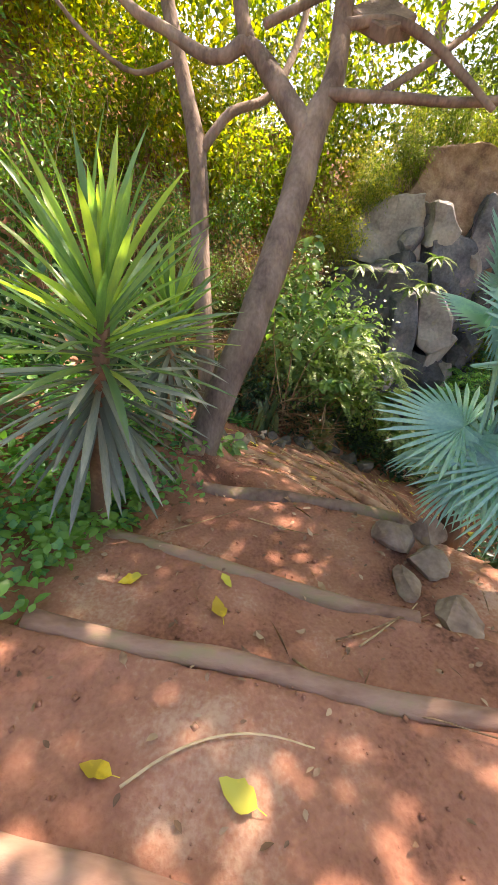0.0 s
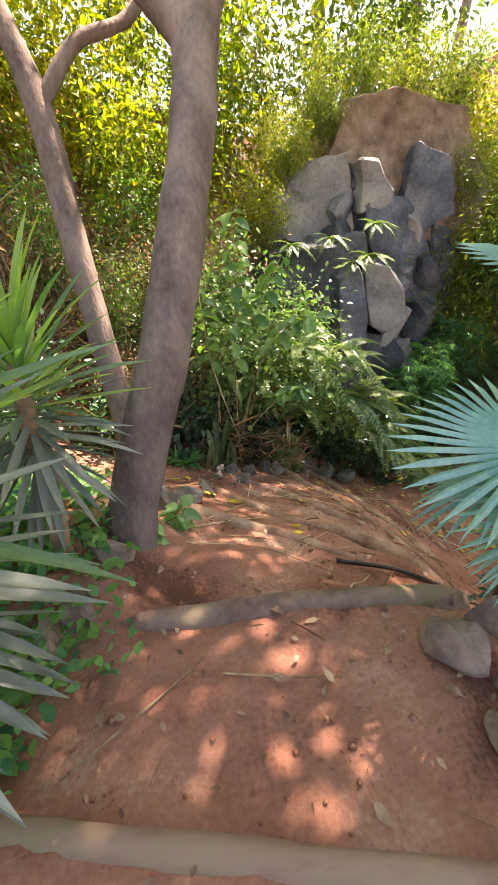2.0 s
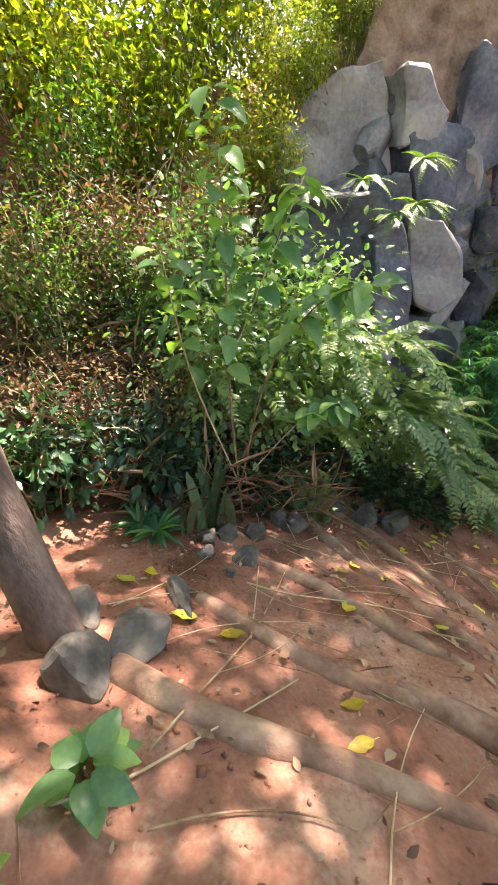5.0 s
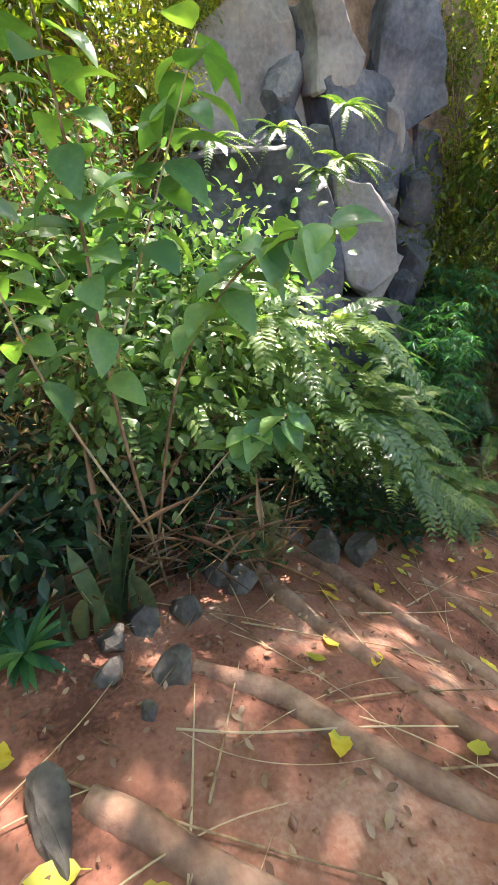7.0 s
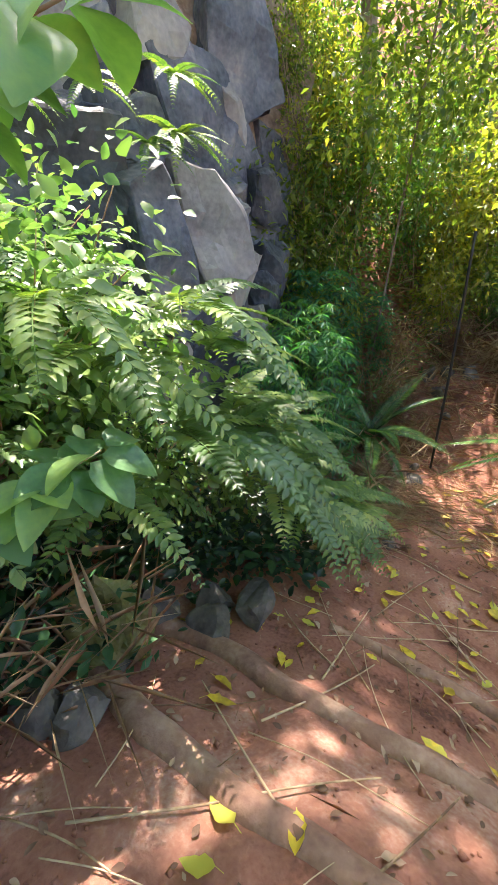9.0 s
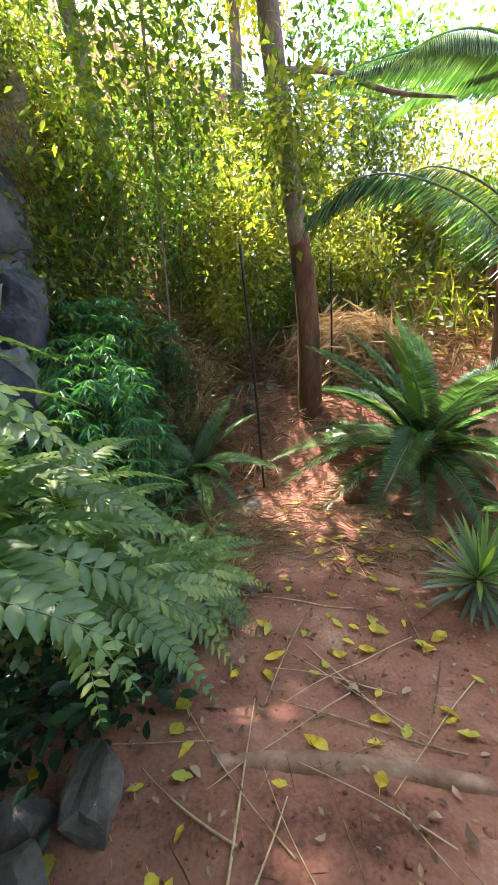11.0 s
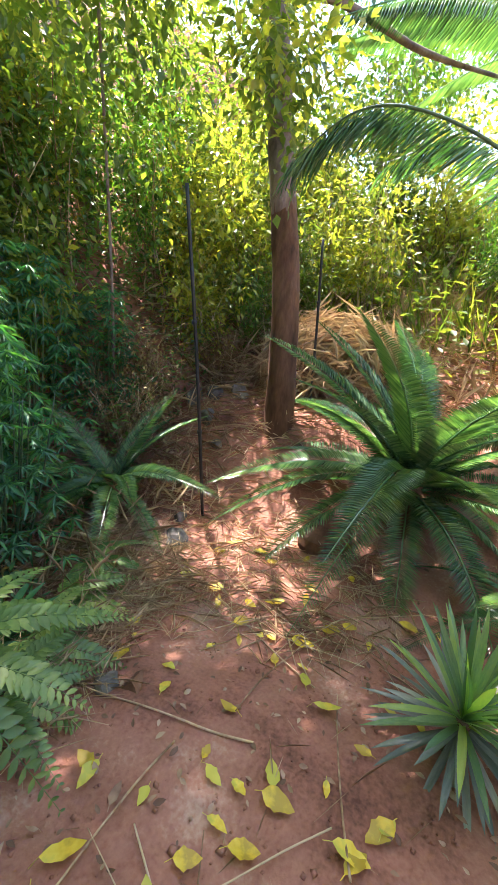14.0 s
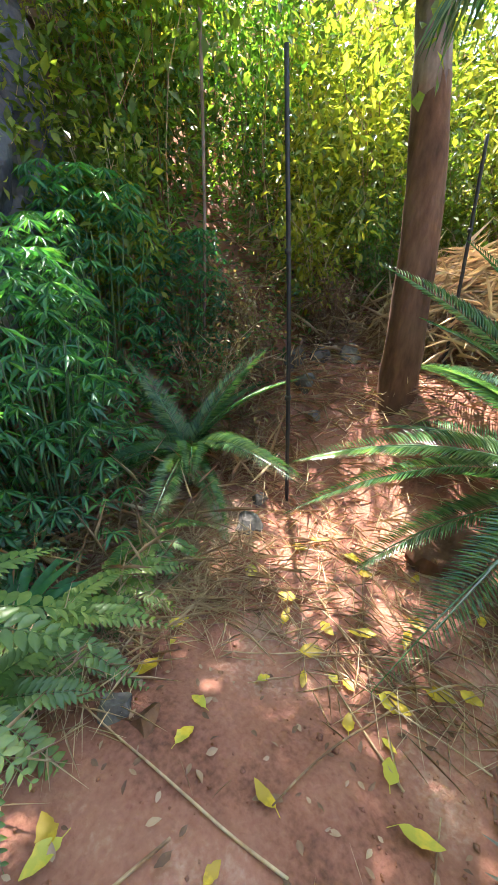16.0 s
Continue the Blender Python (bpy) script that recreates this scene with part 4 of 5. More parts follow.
build_frond_plant("cycad", (4.15, 5.2, gz(4.15, 5.2) + 0.1), [(i * 137.5, t, s) for i, (t, s) in enumerate([(60, 0.66), (45, 0.66), (50, 0.7), (35, 0.66), (30, 0.66), (20, 0.6), (25, 0.66), (10, 0.6), (15, 0.65), (0, 0.6), (5, 0.6), (-5, 0.55), (55, 0.7), (40, 0.7), (28, 0.7), (65, 0.7), (18, 0.65), (48, 0.7), (8, 0.6), (33, 0.7)])],
                  cycad_kinds, "smaller dark cycad under the bamboo bush", "cycad", 4, "cycads", 0.08)
build_frond_plant("cycad", (4.2, 2.55, gz(4.2, 2.55) + 0.1), [(i * 137.5, t, 0.65) for i, t in enumerate([60, 50, 40, 45, 30, 20, 25, 10, 15, 0, 5])], cycad_kinds, "cycad with deep green fronds at the path edge", "cycad", 5, "cycads", 0.08)
fern_kinds = [frond_mesh("frond", 0.56, 20, 0.085, 0.46, FERN, a, 0.1, True) for a in (0.4, 0.65, 0.9)]
for k, (x, y, z, turn0, n, s) in enumerate([(1.28, 4.36, -0.45, 215, 4, 0.75), (1.55, 4.42, -0.35, 250, 6, 1.0), (1.8, 4.45, -0.45, 230, 7, 1.0), (2.05, 4.38, -0.8, 220, 6, 0.9), (2.3, 4.45, -1.05, 210, 7, 0.9), (2.65, 4.45, -1.25, 200, 7, 0.85), (2.1, 4.75, -0.5, 240, 6, 1.0), (1.4, 4.5, -0.05, 220, 6, 0.9), (0.55, 4.45, 0.0, 190, 5, 0.7), (2.45, 4.75, -0.95, 200, 6, 1.0), (1.7, 4.5, 0.05, 230, 6, 0.9), (1.25, 4.45, 0.15, 200, 5, 0.8), (0.85, 4.5, -0.15, 190, 5, 0.8), (2.35, 5.84, 0.66, 180, 9, 0.5), (2.55, 5.86, 0.72, 190, 9, 0.6), (2.1, 5.97, 0.92, 170, 8, 0.5), (1.6, 5.92, 0.86, 190, 8, 0.55), (2.7, 6.1, 1.05, 190, 9, 0.55), (1.45, 5.2, 0.2, 200, 6, 0.9), (1.85, 4.62, -0.15, 240, 6, 1.0), (3.0, 4.6, gz(3.0, 4.6) + 0.08, 200, 7, 0.75), (3.3, 4.78, gz(3.3, 4.78) + 0.08, 210, 7, 0.7), (2.75, 4.42, gz(2.75, 4.42) + 0.08, 220, 6, 0.65), (3.6, 4.85, gz(3.6, 4.85) + 0.08, 190, 6, 0.6), (2.25, 4.6, -0.6, 225, 6, 0.9)]):
    build_frond_plant("fern", (x, y, z - 0.08), [(turn0 - 80 + 160 * i / max(1, n - 1), 28 - 9 * (i % 4), s) for i in range(n)], fern_kinds, "arching fern with paired rounded leaflets hanging over the bank", "fern", 60 + k, "ferns on the bank")


def build_feather_palm(x, y, height, fronds, label, length):
    """A palm with long hanging feather fronds."""
    top = thing("feather_palm", (x, y, gz(x, y)), label, "palm", "feather palms")
    part(top, "stem", tubes_mesh("stem", [[(0, 0, -0.3, 0.11), (0, 0, height * 0.5, 0.09), (0, 0, height, 0.07)]], BARK_RED, 12, 5, 0.2))
    kind = frond_mesh("frond", length, 90, 0.36, 0.04, CYCAD, 0.42, -1.4)
    for turn, tilt, s in fronds:
        part(top, "frond", kind, pose(0, 0, height, 0, 0, turn) @ pose(0, 0, 0, tilt, 0, 0) @ Matrix.Diagonal((s, s, s, 1)))


def arched_frond(paths, at, label):
    """A feather palm seen by its long arching fronds, the leaflets hanging from the rib."""
    at = Vector(at)
    top = thing("feather_palm", at, label, "palm", "feather palms")
    part(top, "stem", tubes_mesh("stem", [[(0, 0, -0.3, 0.10), (0.02, 0, 0.4, 0.085), (0, 0, 0.9, 0.06)]], BARK_RED, 12, 5, 0.2))
    rng = np.random.default_rng(14)
    for path in paths:
        rel = [(x - at.x, y - at.y, z - at.z, r) for x, y, z, r in path]
        part(top, "rib", tubes_mesh("rib", [rel], SNAKE, 6, 8))
        pts = spline(rel, 26)
        pos, way = [], []
        for i in range(8, len(pts)):
            t = pts[i][:3] - pts[i - 1][:3]
            t /= np.linalg.norm(t)
            sd = np.cross(t, (0, 0, 1.0))
            for k in (-1, 1):
                pos.append(pts[i][:3])
                way.append(0.75 * t + k * 0.35 * sd + np.array((0, 0, -0.85)) + rng.normal(0, 0.08, 3))
        part(top, "frond", leaves_mesh("frond", pos, way, rng.uniform(0.2, 0.34, len(pos)), 0.055, CYCAD, BLADE_LOW, 8))


arched_frond([[(6.1, 2.45, -0.2, 0.016), (5.5, 2.75, 0.02, 0.012), (5.0, 3.2, 0.38, 0.01), (4.85, 3.65, 0.58, 0.008), (4.8, 4.0, 0.60, 0.006), (4.85, 4.35, 0.42, 0.003)],
              [(6.1, 2.45, -0.2, 0.016), (6.2, 2.9, 0.5, 0.012), (6.1, 3.5, 0.8, 0.008), (6.0, 4.0, 0.65, 0.004)], [(6.1, 2.45, -0.2, 0.016), (6.8, 2.5, 0.5, 0.012), (7.4, 2.7, 0.6, 0.008), (7.9, 2.9, 0.3, 0.004)],
              [(6.1, 2.45, -0.2, 0.016), (5.9, 1.9, 0.4, 0.012), (5.6, 1.4, 0.4, 0.008), (5.3, 1.0, 0.1, 0.004)]],
             (6.1, 2.45, gz(6.1, 2.45)), "feather palm with an arching frond over the hollow")
build_feather_palm(7.2, 2.7, 2.3, ((60, 12, 1.0), (85, 5, 1.0), (110, 10, 1.0), (35, 15, 1.0), (10, 20, 1.0), (140, 25, 1.0), (200, 30, 1.0), (260, 30, 1.0), (-40, 20, 1.0), (72, 35, 1.0), (98, 30, 1.0)), "tall feather palm with hanging fronds against the sky", 2.4)


# ---- broad-leaved sapling, sword-leaved plants, rosette ----
def broad_leaf_mesh(name, length, width):
    bm = bmesh.new()
    rows, cols = 8, 4
    grid = []
    for i in range(rows + 1):
        u = i / rows
        w = width * (math.sin(math.pi * min(1.0, u ** 0.75)) ** 0.8) * 0.5 + 0.0015
        line = []
        for j in range(cols + 1):
            v = -1 + 2 * j / cols
            line.append(bm.verts.new((w * v, length * u, 0.10 * length * math.sin(2.2 * u) - 0.22 * length * u * u + 0.25 * w * abs(v) + 0.03 * w * math.sin(9 * u + 3 * v))))
        grid.append(line)
    for i in range(rows):
        for j in range(cols):
            bm.faces.new((grid[i][j], grid[i][j + 1], grid[i + 1][j + 1], grid[i + 1][j]))
    bmesh.ops.recalc_face_normals(bm, faces=bm.faces)
    me = bpy.data.meshes.new(name)
    bm.to_mesh(me)
    bm.free()
    me.materials.append(BROAD)
    me.polygons.foreach_set("use_smooth", [True] * len(me.polygons))
    return me


def build_sapling(at, stems, label, leaf, seed):
    at = Vector(at)
    top = thing("sapling", at, label, "sapling")
    rng = random.Random(seed)
    kinds = [broad_leaf_mesh("leaf", leaf * s, leaf * w) for s, w in ((1, 0.66), (0.8, 0.62), (1.15, 0.6))]
    for path, start in stems:
        rel = [(p[0] - at.x, p[1] - at.y, p[2] - at.z, p[3]) for p in path]
        part(top, "stem", tubes_mesh("stem", [rel], TWIG, 6, 6))
        pts = spline(rel, 10)
        for i, p in enumerate(pts):
            if i / len(pts) < start:
                continue
            for sd in (0, 180):
                part(top, "leaf", kinds[rng.randrange(3)], Matrix.Translation(Vector(p[:3])) @ pose(0, 0, 0, 0, 0, i * 70 + sd + rng.uniform(-30, 30)) @ pose(0, 0.02, 0, rng.uniform(-45, 15), rng.uniform(-25, 25), 0))


build_sapling((0.62, 4.12, gz(0.62, 4.12)), [([(0.62, 4.12, -0.9, 0.007), (0.60, 4.11, 0.1, 0.006), (0.64, 4.18, 0.75, 0.004), (0.63, 4.22, 1.25, 0.002)], 0.34),
              ([(0.62, 4.12, -0.6, 0.006), (0.80, 4.1, 0.1, 0.005), (1.0, 3.98, 0.45, 0.004), (1.2, 3.85, 0.56, 0.002)], 0.45), ([(0.62, 4.12, -0.6, 0.006), (0.42, 4.2, 0.1, 0.005), (0.35, 4.25, 0.7, 0.003)], 0.5), ([(0.64, 4.18, 0.2, 0.004), (0.82, 4.15, 0.6, 0.003), (0.98, 4.12, 0.95, 0.002)], 0.3), ([(0.70, 4.12, -0.5, 0.004), (1.0, 4.12, -0.2, 0.003), (1.2, 4.08, -0.1, 0.002)], 0.4)],
              "slender sapling with broad pale green leaves on the bank", 0.14, 9)
build_sapling((-0.05, 2.45, gz(-0.05, 2.45)), [([(-0.12, 2.5, -0.4, 0.006), (-0.14, 2.48, -0.2, 0.004), (-0.1, 2.45, -0.02, 0.003)], 0.3)], "small seedling with fresh green leaves beside the trunk", 0.10, 10)
build_sapling((-0.02, 2.75, gz(-0.02, 2.75)), [([(0.0, 2.72, -0.4, 0.005), (0.02, 2.68, -0.25, 0.004), (0.05, 2.65, -0.12, 0.003)], 0.3)], "small seedling with fresh green leaves at the tree foot", 0.10, 12)


def build_sword_plant(x, y, count, length, seed, label="upright sword-leaved plant with mottled green blades"):
    top = thing("snake_plant", (x, y, gz(x, y)), label, "plant", "sword-leaved plants")
    rng = random.Random(seed)
    kinds = [blade_mesh("blade", length * s, 0.07, SNAKE, b) for s, b in ((1, 0.02), (0.75, 0.06))]
    for k in range(count):
        part(top, "blade", kinds[k % 2], pose(rng.uniform(-0.1, 0.1), rng.uniform(-0.05, 0.05), -0.02, 0, 0, rng.uniform(0, 360)) @ pose(0, 0, 0, rng.uniform(68, 88), 0, 0))


build_sword_plant(0.48, 4.02, 7, 0.52, 1)
build_sword_plant(0.27, 3.9, 4, 0.36, 2)


def build_rosette(x, y, length, count, seed):
    top = thing("rosette_plant", (x, y, gz(x, y)), "low bright green leaf rosette on the red earth", "plant", "rosette plants")
    rng = random.Random(seed)
    kind = blade_mesh("blade", length, length * 0.16, BAMBOO, 0.35)
    for k in range(count):
        part(top, "blade", kind, pose(0, 0, 0.02, 0, 0, k * 137.5) @ pose(0, 0, 0, rng.uniform(10, 60), 0, 0))


build_rosette(0.12, 3.86, 0.17, 34, 1)
build_rosette(0.02, 3.95, 0.15, 26, 2)
build_rosette(-0.62, 1.62, 0.2, 22, 3)
build_rosette(2.95, 4.75, 0.3, 30, 4)


# ---- ground cover ----
def build_ground_cover(name, label, area, count, size, width, mat, seed, keep, template=LEAF_MID, lift=0.08):
    rng = np.random.default_rng(seed)
    x, y = rng.uniform(area[0], area[1], count), rng.uniform(area[2], area[3], count)
    k = keep(x, y, rng)
    x, y = x[k], y[k]
    pos = np.stack([x, y, ground_z(x, y) + rng.uniform(0.01, lift, len(x))], -1)
    way = rng.normal(0, 1, pos.shape)
    way[:, 2] = np.abs(way[:, 2]) * 0.35
    me = leaves_mesh(name, pos, way, rng.uniform(size * 0.6, size * 1.4, len(x)), width, mat, template, seed)
    tagged(new(name, me), label, "ground cover", kind="stuff")


build_ground_cover("creeper", "low dark green creeper covering the bank beside the steps", (-2.6, -0.3, 0.6, 3.0), 11000, 0.05, 0.62, BAMBOO, 5, lambda x, y, r: (x > -2.3 + 0.3 * np.sin(4 * y) + r.normal(0, 0.25, len(x))) & (y > 0.9 + r.normal(0, 0.2, len(x))) & (x < -0.55 + 0.10 * np.sin(5 * y) + 0.12 * smoothstep(1.3, 2.2, y) + r.normal(0, 0.05, len(x))), lift=0.16)
build_ground_cover("creeper_patch", "green creeper and seedlings round the tree foot", (-0.62, -0.12, 1.72, 2.5), 520, 0.05, 0.6, BAMBOO, 25, lambda x, y, r: x < -0.22 + r.normal(0, 0.08, len(x)), lift=0.14)
# Dark leaves added where only black shade lies under the bush.
build_ground_cover("shade_undergrowth", "dark leaves added to deepen the shade below the vine bush", (0.0, 2.7, 4.15, 5.0), 5200, 0.06, 0.5, SHADE_LEAF, 26, lambda x, y, r: y > 4.22 + 0.1 * np.sin(5 * x) + 0.12 * smoothstep(0.4, 1.2, x) + r.normal(0, 0.06, len(x)), lift=0.42)
build_ground_cover("leaf_litter", "dry brown leaf litter strewn over the earth", (-0.6, 6.5, 0.2, 5.4), 5200, 0.028, 0.5, DEAD, 6, lambda x, y, r: r.uniform(0, 1, len(x)) < 0.30 + 0.5 * smoothstep(2.0, 3.0, y) * smoothstep(0.05, 0.2, np.abs(np.sin(3 * x + 2 * y))), lift=0.012)


def build_straw(name, label, area, count, length, seed, keep, lift=0.03, rise=0.12, mat=STRAW, thin=0.016):
    rng = np.random.default_rng(seed)
    x, y = rng.uniform(area[0], area[1], count), rng.uniform(area[2], area[3], count)
    k = keep(x, y)
    x, y = x[k], y[k]
    pos = np.stack([x, y, ground_z(x, y) + rng.uniform(0.004, lift, len(x))], -1)
    way = rng.normal(0, 1, pos.shape)
    way[:, 2] = np.abs(way[:, 2]) * rise
    me = leaves_mesh(name, pos, way, rng.uniform(length * 0.5, length * 1.5, len(x)), thin, mat, BLADE_LOW, seed)
    tagged(new(name, me), label, "straw", kind="stuff")


build_straw("straw_litter", "matted dry straw on the floor of the hollow", (3.1, 6.2, 3.2, 5.4), 5200, 0.17, 3, lambda x, y: x + 0.3 * y > 4.75)
build_straw("needle_litter", "thin dry needles strewn on the red earth", (-0.4, 4.2, 0.2, 4.4), 500, 0.12, 4, lambda x, y: y > 1.0 - x, 0.012, 0.03)
build_straw("dry_grass", "tangled dry grass hanging on the bank", (-1.2, 1.2, 4.05, 6.0), 2600, 0.32, 5, lambda x, y: x > -5, 0.4, 0.9)
build_straw("bank_grass", "dry and yellowing grass on the sunny bank", (5.4, 10.5, 2.0, 6.5), 6500, 0.36, 6, lambda x, y: x > 5.6, 0.15, 0.9)
build_straw("green_grass", "long green grass on the sunny bank", (6.6, 11, 1.5, 7.5), 4500, 0.42, 7, lambda x, y: x > 6.0, 0.1, 2.2, FAR_LEAF, 0.03)
build_straw("edge_brush", "dry stalks and needles heaped along the path edge", (2.4, 3.9, 4.2, 4.8), 1500, 0.16, 9, lambda x, y: y > 4.25 + 0.1 * np.sin(6 * x), 0.06, 0.3)
build_straw("low_brush", "dry brush and stalks under the bushes", (2.0, 5.2, 4.55, 5.8), 1800, 0.25, 8, lambda x, y: y > 4.7 + 0.15 * np.sin(5 * x), 0.2, 0.9)


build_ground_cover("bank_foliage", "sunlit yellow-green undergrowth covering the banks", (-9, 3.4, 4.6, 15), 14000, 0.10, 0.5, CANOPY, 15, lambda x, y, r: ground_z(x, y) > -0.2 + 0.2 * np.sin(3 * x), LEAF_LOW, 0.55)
build_ground_cover("side_foliage", "green undergrowth covering the slopes", (-9, -1.0, -3, 6), 9000, 0.10, 0.5, GREEN, 16, lambda x, y, r: x < -1.0, LEAF_LOW, 0.5)
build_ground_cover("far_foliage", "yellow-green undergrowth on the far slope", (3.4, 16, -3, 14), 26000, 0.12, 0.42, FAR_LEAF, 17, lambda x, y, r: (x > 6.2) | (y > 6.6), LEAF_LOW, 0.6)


# Undergrowth whose leaf colour carries the shade of the bank.
build_ground_cover("thicket", "tangled undergrowth with leaves darkened for the shady bank", (-1.8, 1.3, 4.15, 6.2), 5200, 0.06, 0.45, SHADE_LEAF, 18, lambda x, y, r: x < 5, LEAF_LOW, 0.5)
build_ground_cover("dry_thicket", "dead brown leaves caught in the bank undergrowth", (-1.8, 2.0, 4.4, 6.6), 1900, 0.05, 0.4, DRY_BUSH, 19, lambda x, y, r: x < 5, LEAF_LOW, 0.6)


build_ground_cover("hollow_bank_leaves", "green and yellowing leaves over the bank of the hollow", (3.2, 6.4, 5.25, 6.8), 4200, 0.07, 0.35, GREEN, 20, lambda x, y, r: y > 5.3, LEAF_LOW, 0.6)
build_ground_cover("hollow_dead_leaves", "dead brown leaves over the bank of the hollow", (3.2, 6.4, 4.95, 6.4), 3800, 0.05, 0.4, DRY_BUSH, 21, lambda x, y, r: y > 5.0 + 0.1 * np.sin(4 * x), LEAF_LOW, 0.3)


build_ground_cover("woodland_floor", "scattered green undergrowth behind the steps", (-10, 15, -9, 1.4), 9000, 0.12, 0.5, GREEN, 22, lambda x, y, r: ((x < -1.2) | (x > 1.9) | (y < -1.6)) & (r.uniform(0, 1, len(x)) < 0.75), LEAF_LOW, 0.35)


def build_clods():
    """Crumbs of red earth and grit lying loose on the path."""
    rng = np.random.default_rng(77)
    n = 8000
    x, y = rng.uniform(-0.7, 4.4, n), rng.uniform(0.05, 4.6, n)
    keep = rng.uniform(0, 1, n) < 0.7 + 0.3 * smoothstep(2.0, 3.2, y)
    x, y = x[keep], y[keep]
    n = len(x)
    r = rng.gamma(2.0, 0.0018, n) + 0.0015
    tv = np.array([(1, 0, 0), (-1, 0, 0), (0, 1, 0), (0, -1, 0), (0, 0, 0.8), (0, 0, -0.8)])
    tf = np.array([(0, 2, 4), (2, 1, 4), (1, 3, 4), (3, 0, 4), (2, 0, 5), (1, 2, 5), (3, 1, 5), (0, 3, 5)])
    v = tv[None] * r[:, None, None] * rng.uniform(0.6, 1.3, (n, 6, 1))
    a = rng.uniform(0, 6.28, n)
    c, s = np.cos(a)[:, None], np.sin(a)[:, None]
    vx, vy = v[:, :, 0] * c - v[:, :, 1] * s, v[:, :, 0] * s + v[:, :, 1] * c
    pos = np.stack([vx + x[:, None], vy + y[:, None], v[:, :, 2] + (ground_z(x, y) + 0.3 * r)[:, None]], -1)
    me = mesh_quick("earth_crumbs", pos.reshape(-1, 3), (tf[None] + 6 * np.arange(n)[:, None, None]).reshape(-1, 3), SOIL)
    tagged(new("earth_crumbs", me), "loose crumbs of red earth and grit", "grit", kind="stuff")


build_clods()


def build_frond_heap():
    """A heap of dead fronds bent over the hollow beyond the trunk."""
    rng = np.random.default_rng(33)
    n = 1500
    u = rng.normal(0, 1, (n, 3))
    u[:, 2] = np.abs(u[:, 2]) * 0.9 + 0.1
    u /= np.linalg.norm(u, axis=1, keepdims=True)
    g = gz(6.05, 4.25)
    pos = u * (0.42, 0.75, 0.62) * rng.uniform(0.85, 1.05, (n, 1)) + (6.1, 4.2, g)
    way = np.cross(u, (1.0, 0.25, 0.0)) * np.where(rng.uniform(0, 1, (n, 1)) < 0.5, -1, 1) + rng.normal(0, 0.25, (n, 3))
    tagged(new("dead_frond_heap", leaves_mesh("dead_frond_heap", pos, way, rng.uniform(0.15, 0.45, n), 0.05, STRAW, BLADE_LOW, 4)), "heap of pale dead fronds arching over a dark hollow", "fronds", kind="stuff")


build_frond_heap()


# ---- poles ----
def build_pole(x, y, height, r, label, lean):
    top = thing("pole", (x, y, gz(x, y)), label, "pole", "black poles")
    part(top, "rod", tubes_mesh("rod", [[(0, 0, -0.15, r), (lean[0] * 0.45, lean[1] * 0.45, height * 0.5, r), (lean[0], lean[1], height, r * 0.9)]], BLACK, 10, 6, 0.05))
    for h in (0.32, 0.66):
        part(top, "collar", tubes_mesh("collar", [[(lean[0] * h * 0.95, lean[1] * h * 0.95, height * h - 0.012, r * 1.4), (lean[0] * h * 0.95, lean[1] * h * 0.95, height * h + 0.012, r * 1.4)]], BLACK, 10, 1))


build_pole(4.46, 4.65, 2.1, 0.0115, "slim black irrigation pole standing by the path", (-0.07, 0.12))
build_pole(5.68, 4.28, 1.35, 0.011, "shorter slim black pole behind the trunk", (-0.04, 0.07))


def build_pipe():
    pts = [(x, y, gz(x, y) + 0.03, 0.012) for x, y in ((0.85, 2.35), (1.2, 2.28), (1.6, 2.2), (2.1, 2.1))]
    tagged(new("drip_pipe", tubes_mesh("drip_pipe", [pts], BLACK, 8, 6)), "thin black irrigation pipe lying on the earth", "pipe")


build_pipe()


# ---- twigs and fallen leaves ----
def build_twig(x, y, length, turn, bend, r=0.0035):
    pts = []
    for i in range(6):
        u = i / 5 - 0.5
        a = radians(turn)
        px = x + length * u * math.cos(a) - bend * length * (u * u) * math.sin(a)
        py = y + length * u * math.sin(a) + bend * length * (u * u) * math.cos(a)
        pts.append((px, py, gz(px, py) + 0.012 + 0.012 * abs(math.sin(3 * i + turn)), r * (1.2 - 0.5 * (u + 0.5))))
    tagged(new("twig", tubes_mesh("twig", [pts], TWIG, 5, 4)), "thin dry pale twig lying on the red earth", "twig", "twigs on the path")


for a in ((0.62, 0.62, 0.75, -25, 0.25), (0.05, 0.50, 0.5, 12, -0.5), (0.75, 1.02, 0.45, 38, 0.1), (0.72, 1.0, 0.5, 22, 0.1), (-0.1, 1.62, 0.5, 35, 0.05), (0.35, 1.65, 0.4, -12, 0.02), (0.85, 2.1, 0.4, 45, 0.0),
          (0.35, 2.95, 0.6, 50, 0.05), (0.3, 2.75, 0.7, 25, 0.08), (0.75, 2.95, 0.9, -45, 0.1), (0.55, 3.2, 0.8, -35, 0.05), (0.95, 3.3, 0.9, -20, 0.03), (0.68, 3.45, 0.45, 60, 0.0), (1.2, 3.6, 0.8, -30, 0.06), (0.55, 3.35, 0.5, 75, 0.0), (1.35, 3.3, 0.7, -10, 0.06), (1.5, 3.0, 0.8, -15, 0.05), (1.3, 3.75, 0.5, 80, 0.0), (1.7, 3.7, 0.6, -5, 0.1)):
    build_twig(*a)
trng = random.Random(8)
for _ in range(30):
    build_twig(trng.uniform(0.0, 2.0), trng.uniform(2.3, 4.0), trng.uniform(0.2, 0.7), trng.uniform(-70, 50), trng.uniform(-0.35, 0.35), trng.uniform(0.0015, 0.003))
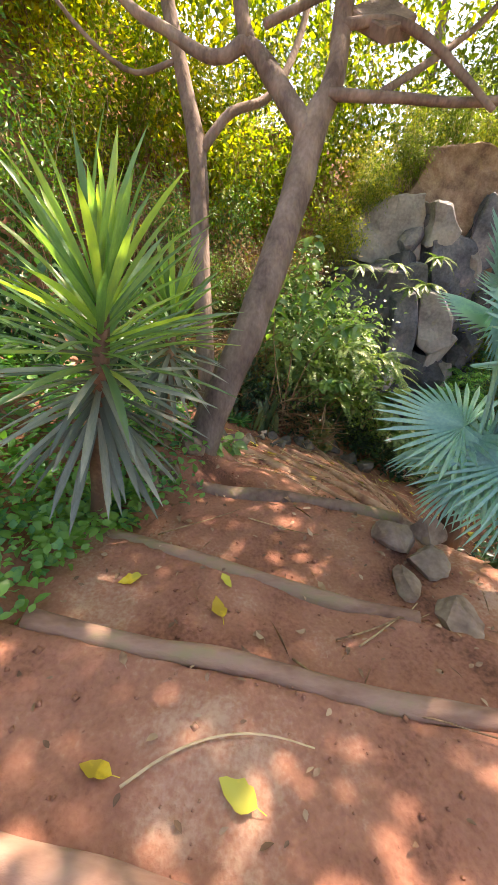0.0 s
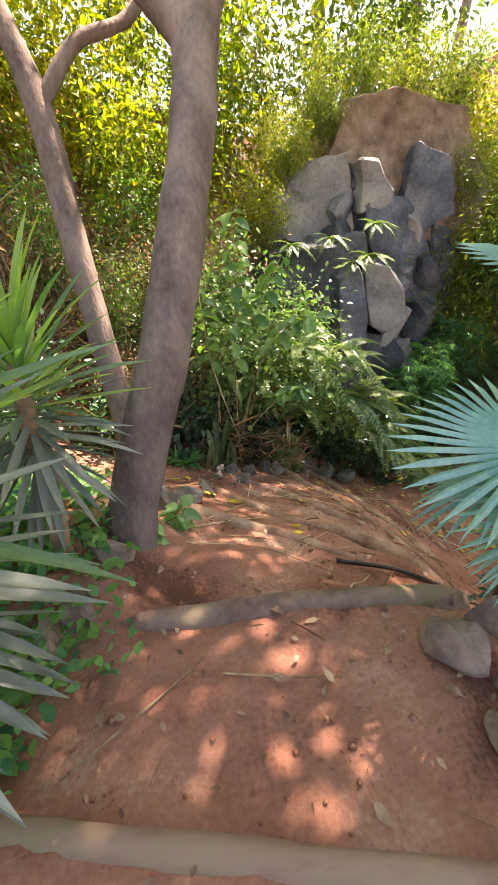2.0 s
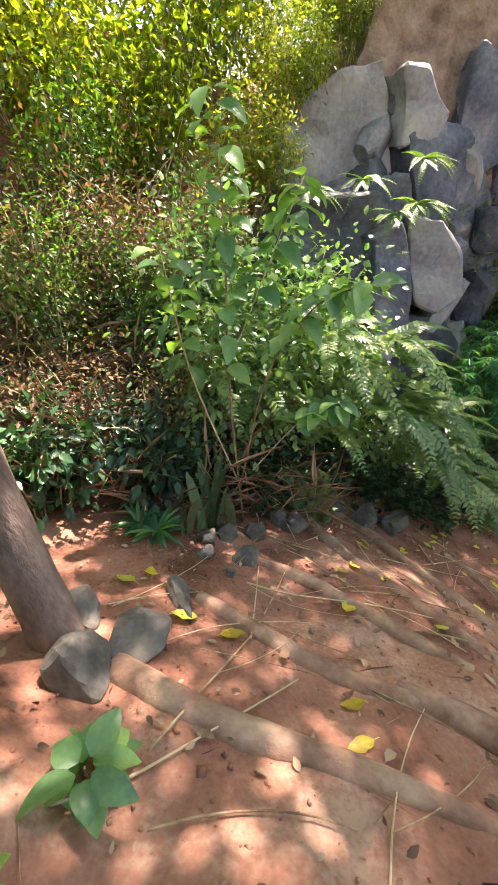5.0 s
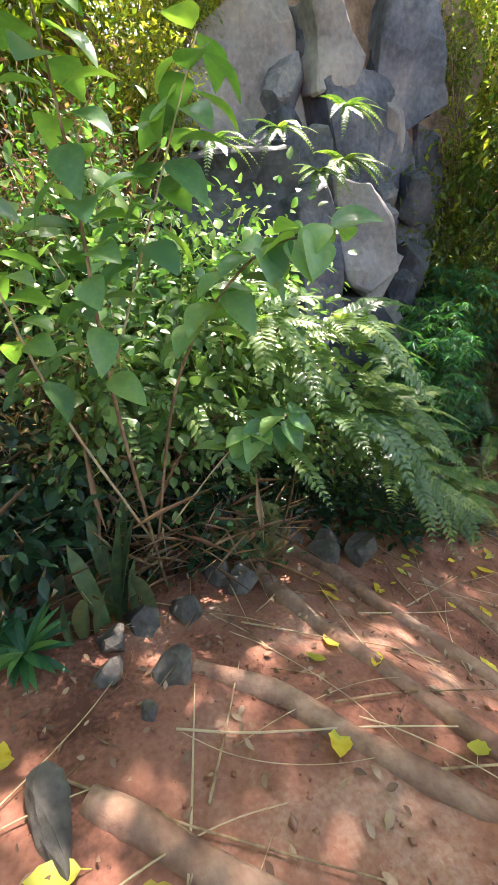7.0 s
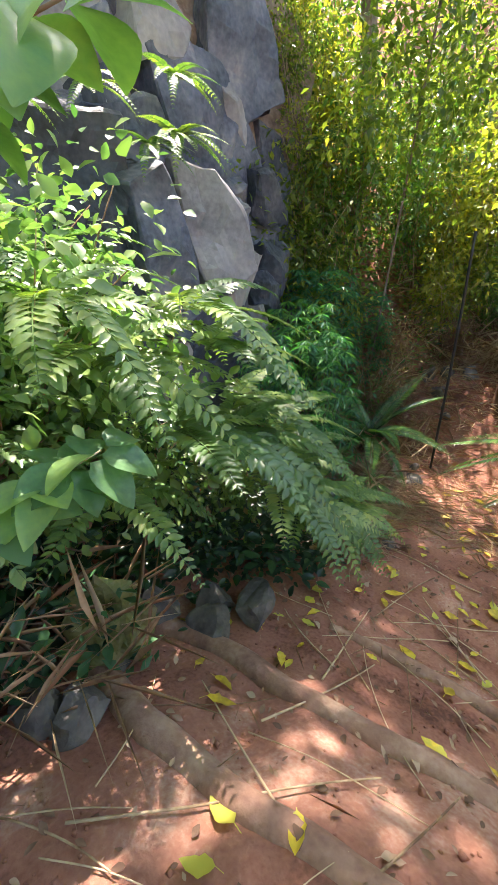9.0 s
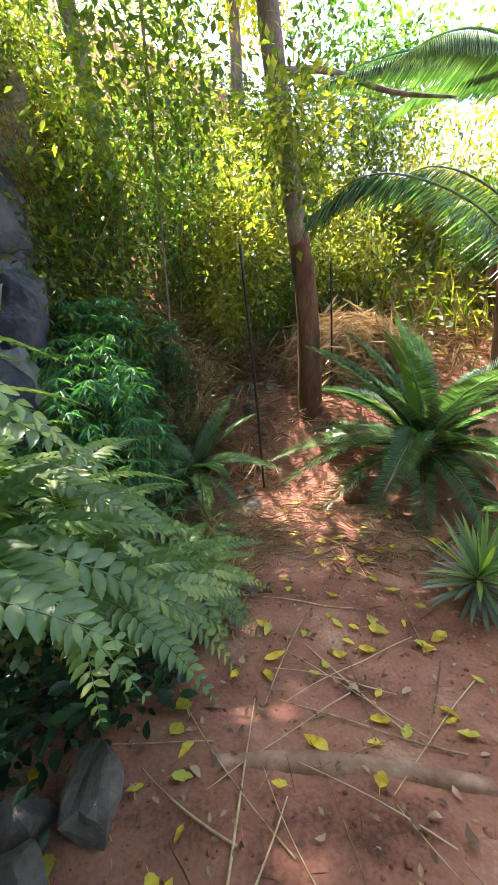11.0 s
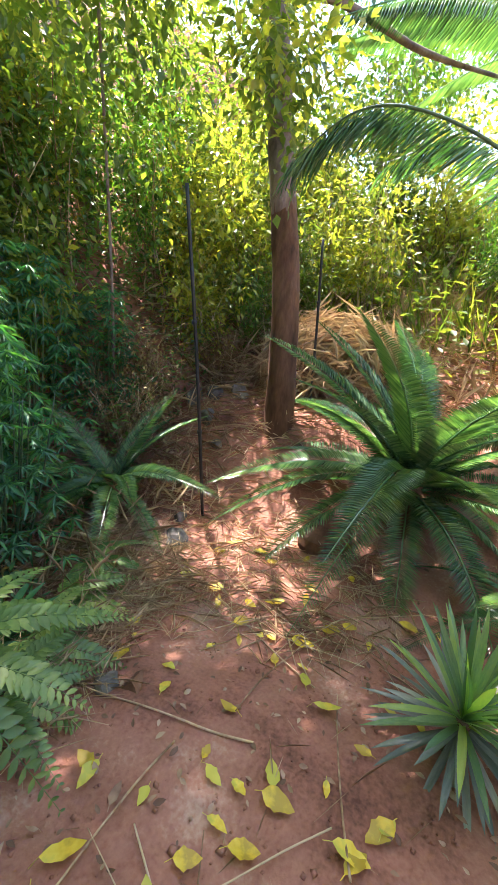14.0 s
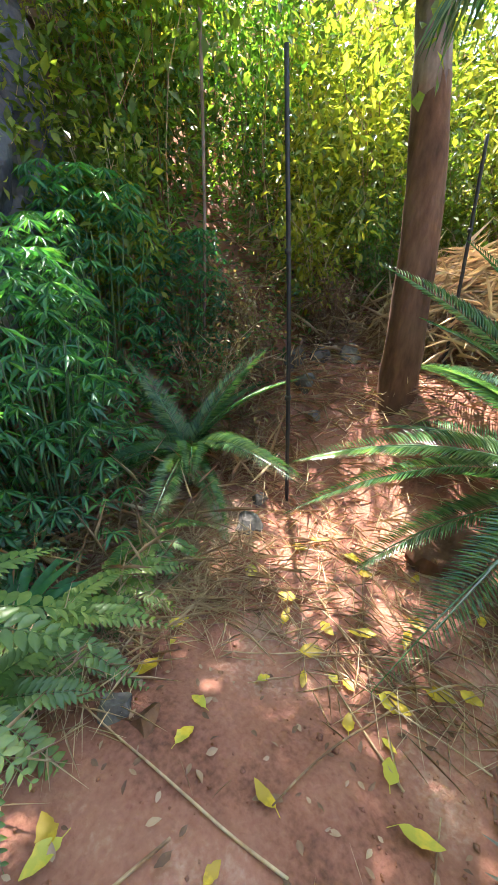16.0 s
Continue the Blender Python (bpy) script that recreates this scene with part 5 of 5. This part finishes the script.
for _ in range(30):
    tx = trng.uniform(1.7, 4.1)
    build_twig(tx, trng.uniform(3.2, 4.25) , trng.uniform(0.25, 0.8), trng.uniform(0, 180), trng.uniform(-0.15, 0.15), trng.uniform(0.002, 0.004))


def fallen_leaf_mesh(seed, mat=YELLOW, l=0.10, curl=0.25):
    """A dropped leaf: pointed, folded along its midrib, wavy at the edge, on a short stalk."""
    rng = random.Random(seed)
    w, n = l * rng.uniform(0.42, 0.62), 8
    v, f = [], []
    bend, fold = rng.uniform(-curl, curl), rng.uniform(0.1, 0.45)
    for i in range(n + 1):
        u = i / n
        half = 0.5 * w * math.sin(math.pi * u ** 0.8) ** 0.85 if 0 < i < n else 0.0008
        y, mid = l * (u - 0.5), l * (0.04 + abs(bend) * 0.3 + bend * (u - 0.5) ** 2 * 1.5)
        a, b = half * rng.uniform(0.8, 1.15), half * rng.uniform(0.8, 1.15)
        side = 0.25 * w * bend * u * u
        v += [(side - a, y, mid + fold * a * rng.uniform(0.5, 1.2)), (side, y, mid), (side + b, y, mid + fold * b * rng.uniform(0.5, 1.2))]
    for i in range(n):
        k = 3 * i
        f += [(k, k + 1, k + 4, k + 3), (k + 1, k + 2, k + 5, k + 4)]
    k = len(v)
    v += [(-0.0012, -l / 2, v[1][2]), (0.0012, -l / 2, v[1][2]), (0.004, -l * 0.72, 0.002), (0.0018, -l * 0.72, 0.002)]
    f.append((k, k + 1, k + 2, k + 3))
    return mesh_of("fallen_leaf", v, f, mat, True)


leaf_kinds = [fallen_leaf_mesh(k) for k in range(9)]
dead_kinds = [fallen_leaf_mesh(40 + k, DEAD, 0.06, 0.9) for k in range(6)]
frng = random.Random(5)


def drop_leaf(x, y, s=1.0, kinds=leaf_kinds, label="fallen yellow leaf lying on the red earth", group="fallen leaves on the path"):
    ob = new("fallen_leaf", kinds[frng.randrange(len(kinds))])
    e = 0.04
    nx, ny = (gz(x - e, y) - gz(x + e, y)) / (2 * e), (gz(x, y - e) - gz(x, y + e)) / (2 * e)
    q = Vector((0, 0, 1)).rotation_difference(Vector((nx, ny, 1)).normalized()).to_matrix().to_4x4()
    ob.matrix_basis = Matrix.Translation((x, y, gz(x, y) + 0.012)) @ q @ pose(0, 0, 0, frng.uniform(-12, 12), frng.uniform(-12, 12), frng.uniform(0, 360)) @ Matrix.Diagonal((s, s, s, 1))
    tagged(ob, label, "leaf", group)


for x, y in ((0.42, 3.13), (0.24, 3.23), (0.76, 2.8), (0.72, 2.67), (0.0, 3.47), (0.1, 3.52), (0.15, 0.72), (-0.25, 0.42), (0.1, 0.38), (0.05, 1.15), (-0.35, 1.12), (0.02, 1.0), (0.95, 3.25), (1.15, 3.6), (1.05, 3.55), (1.4, 3.95), (1.25, 3.45)):
    drop_leaf(x, y, frng.uniform(0.8, 1.1))
for _ in range(95):
    drop_leaf(frng.uniform(1.3, 4.4), frng.uniform(3.0, 4.5), frng.uniform(0.5, 1.15))


for _ in range(110):
    u = frng.random()
    drop_leaf(frng.uniform(-0.5, 0.95) + 2.6 * u, frng.uniform(0.3, 2.0) + 2.3 * min(1.0, 1.6 * u), frng.uniform(0.5, 1.1), dead_kinds, "curled brown dead leaf on the red earth", "dead leaves on the path")


# ---- true size: the plan above is drawn slightly small ----
GROW = Matrix.Scale(1.15, 4)
for ob in [o for o in scene.objects if o.parent is None and o.type in {"MESH", "EMPTY"}]:
    ob.matrix_basis = GROW @ ob.matrix_basis
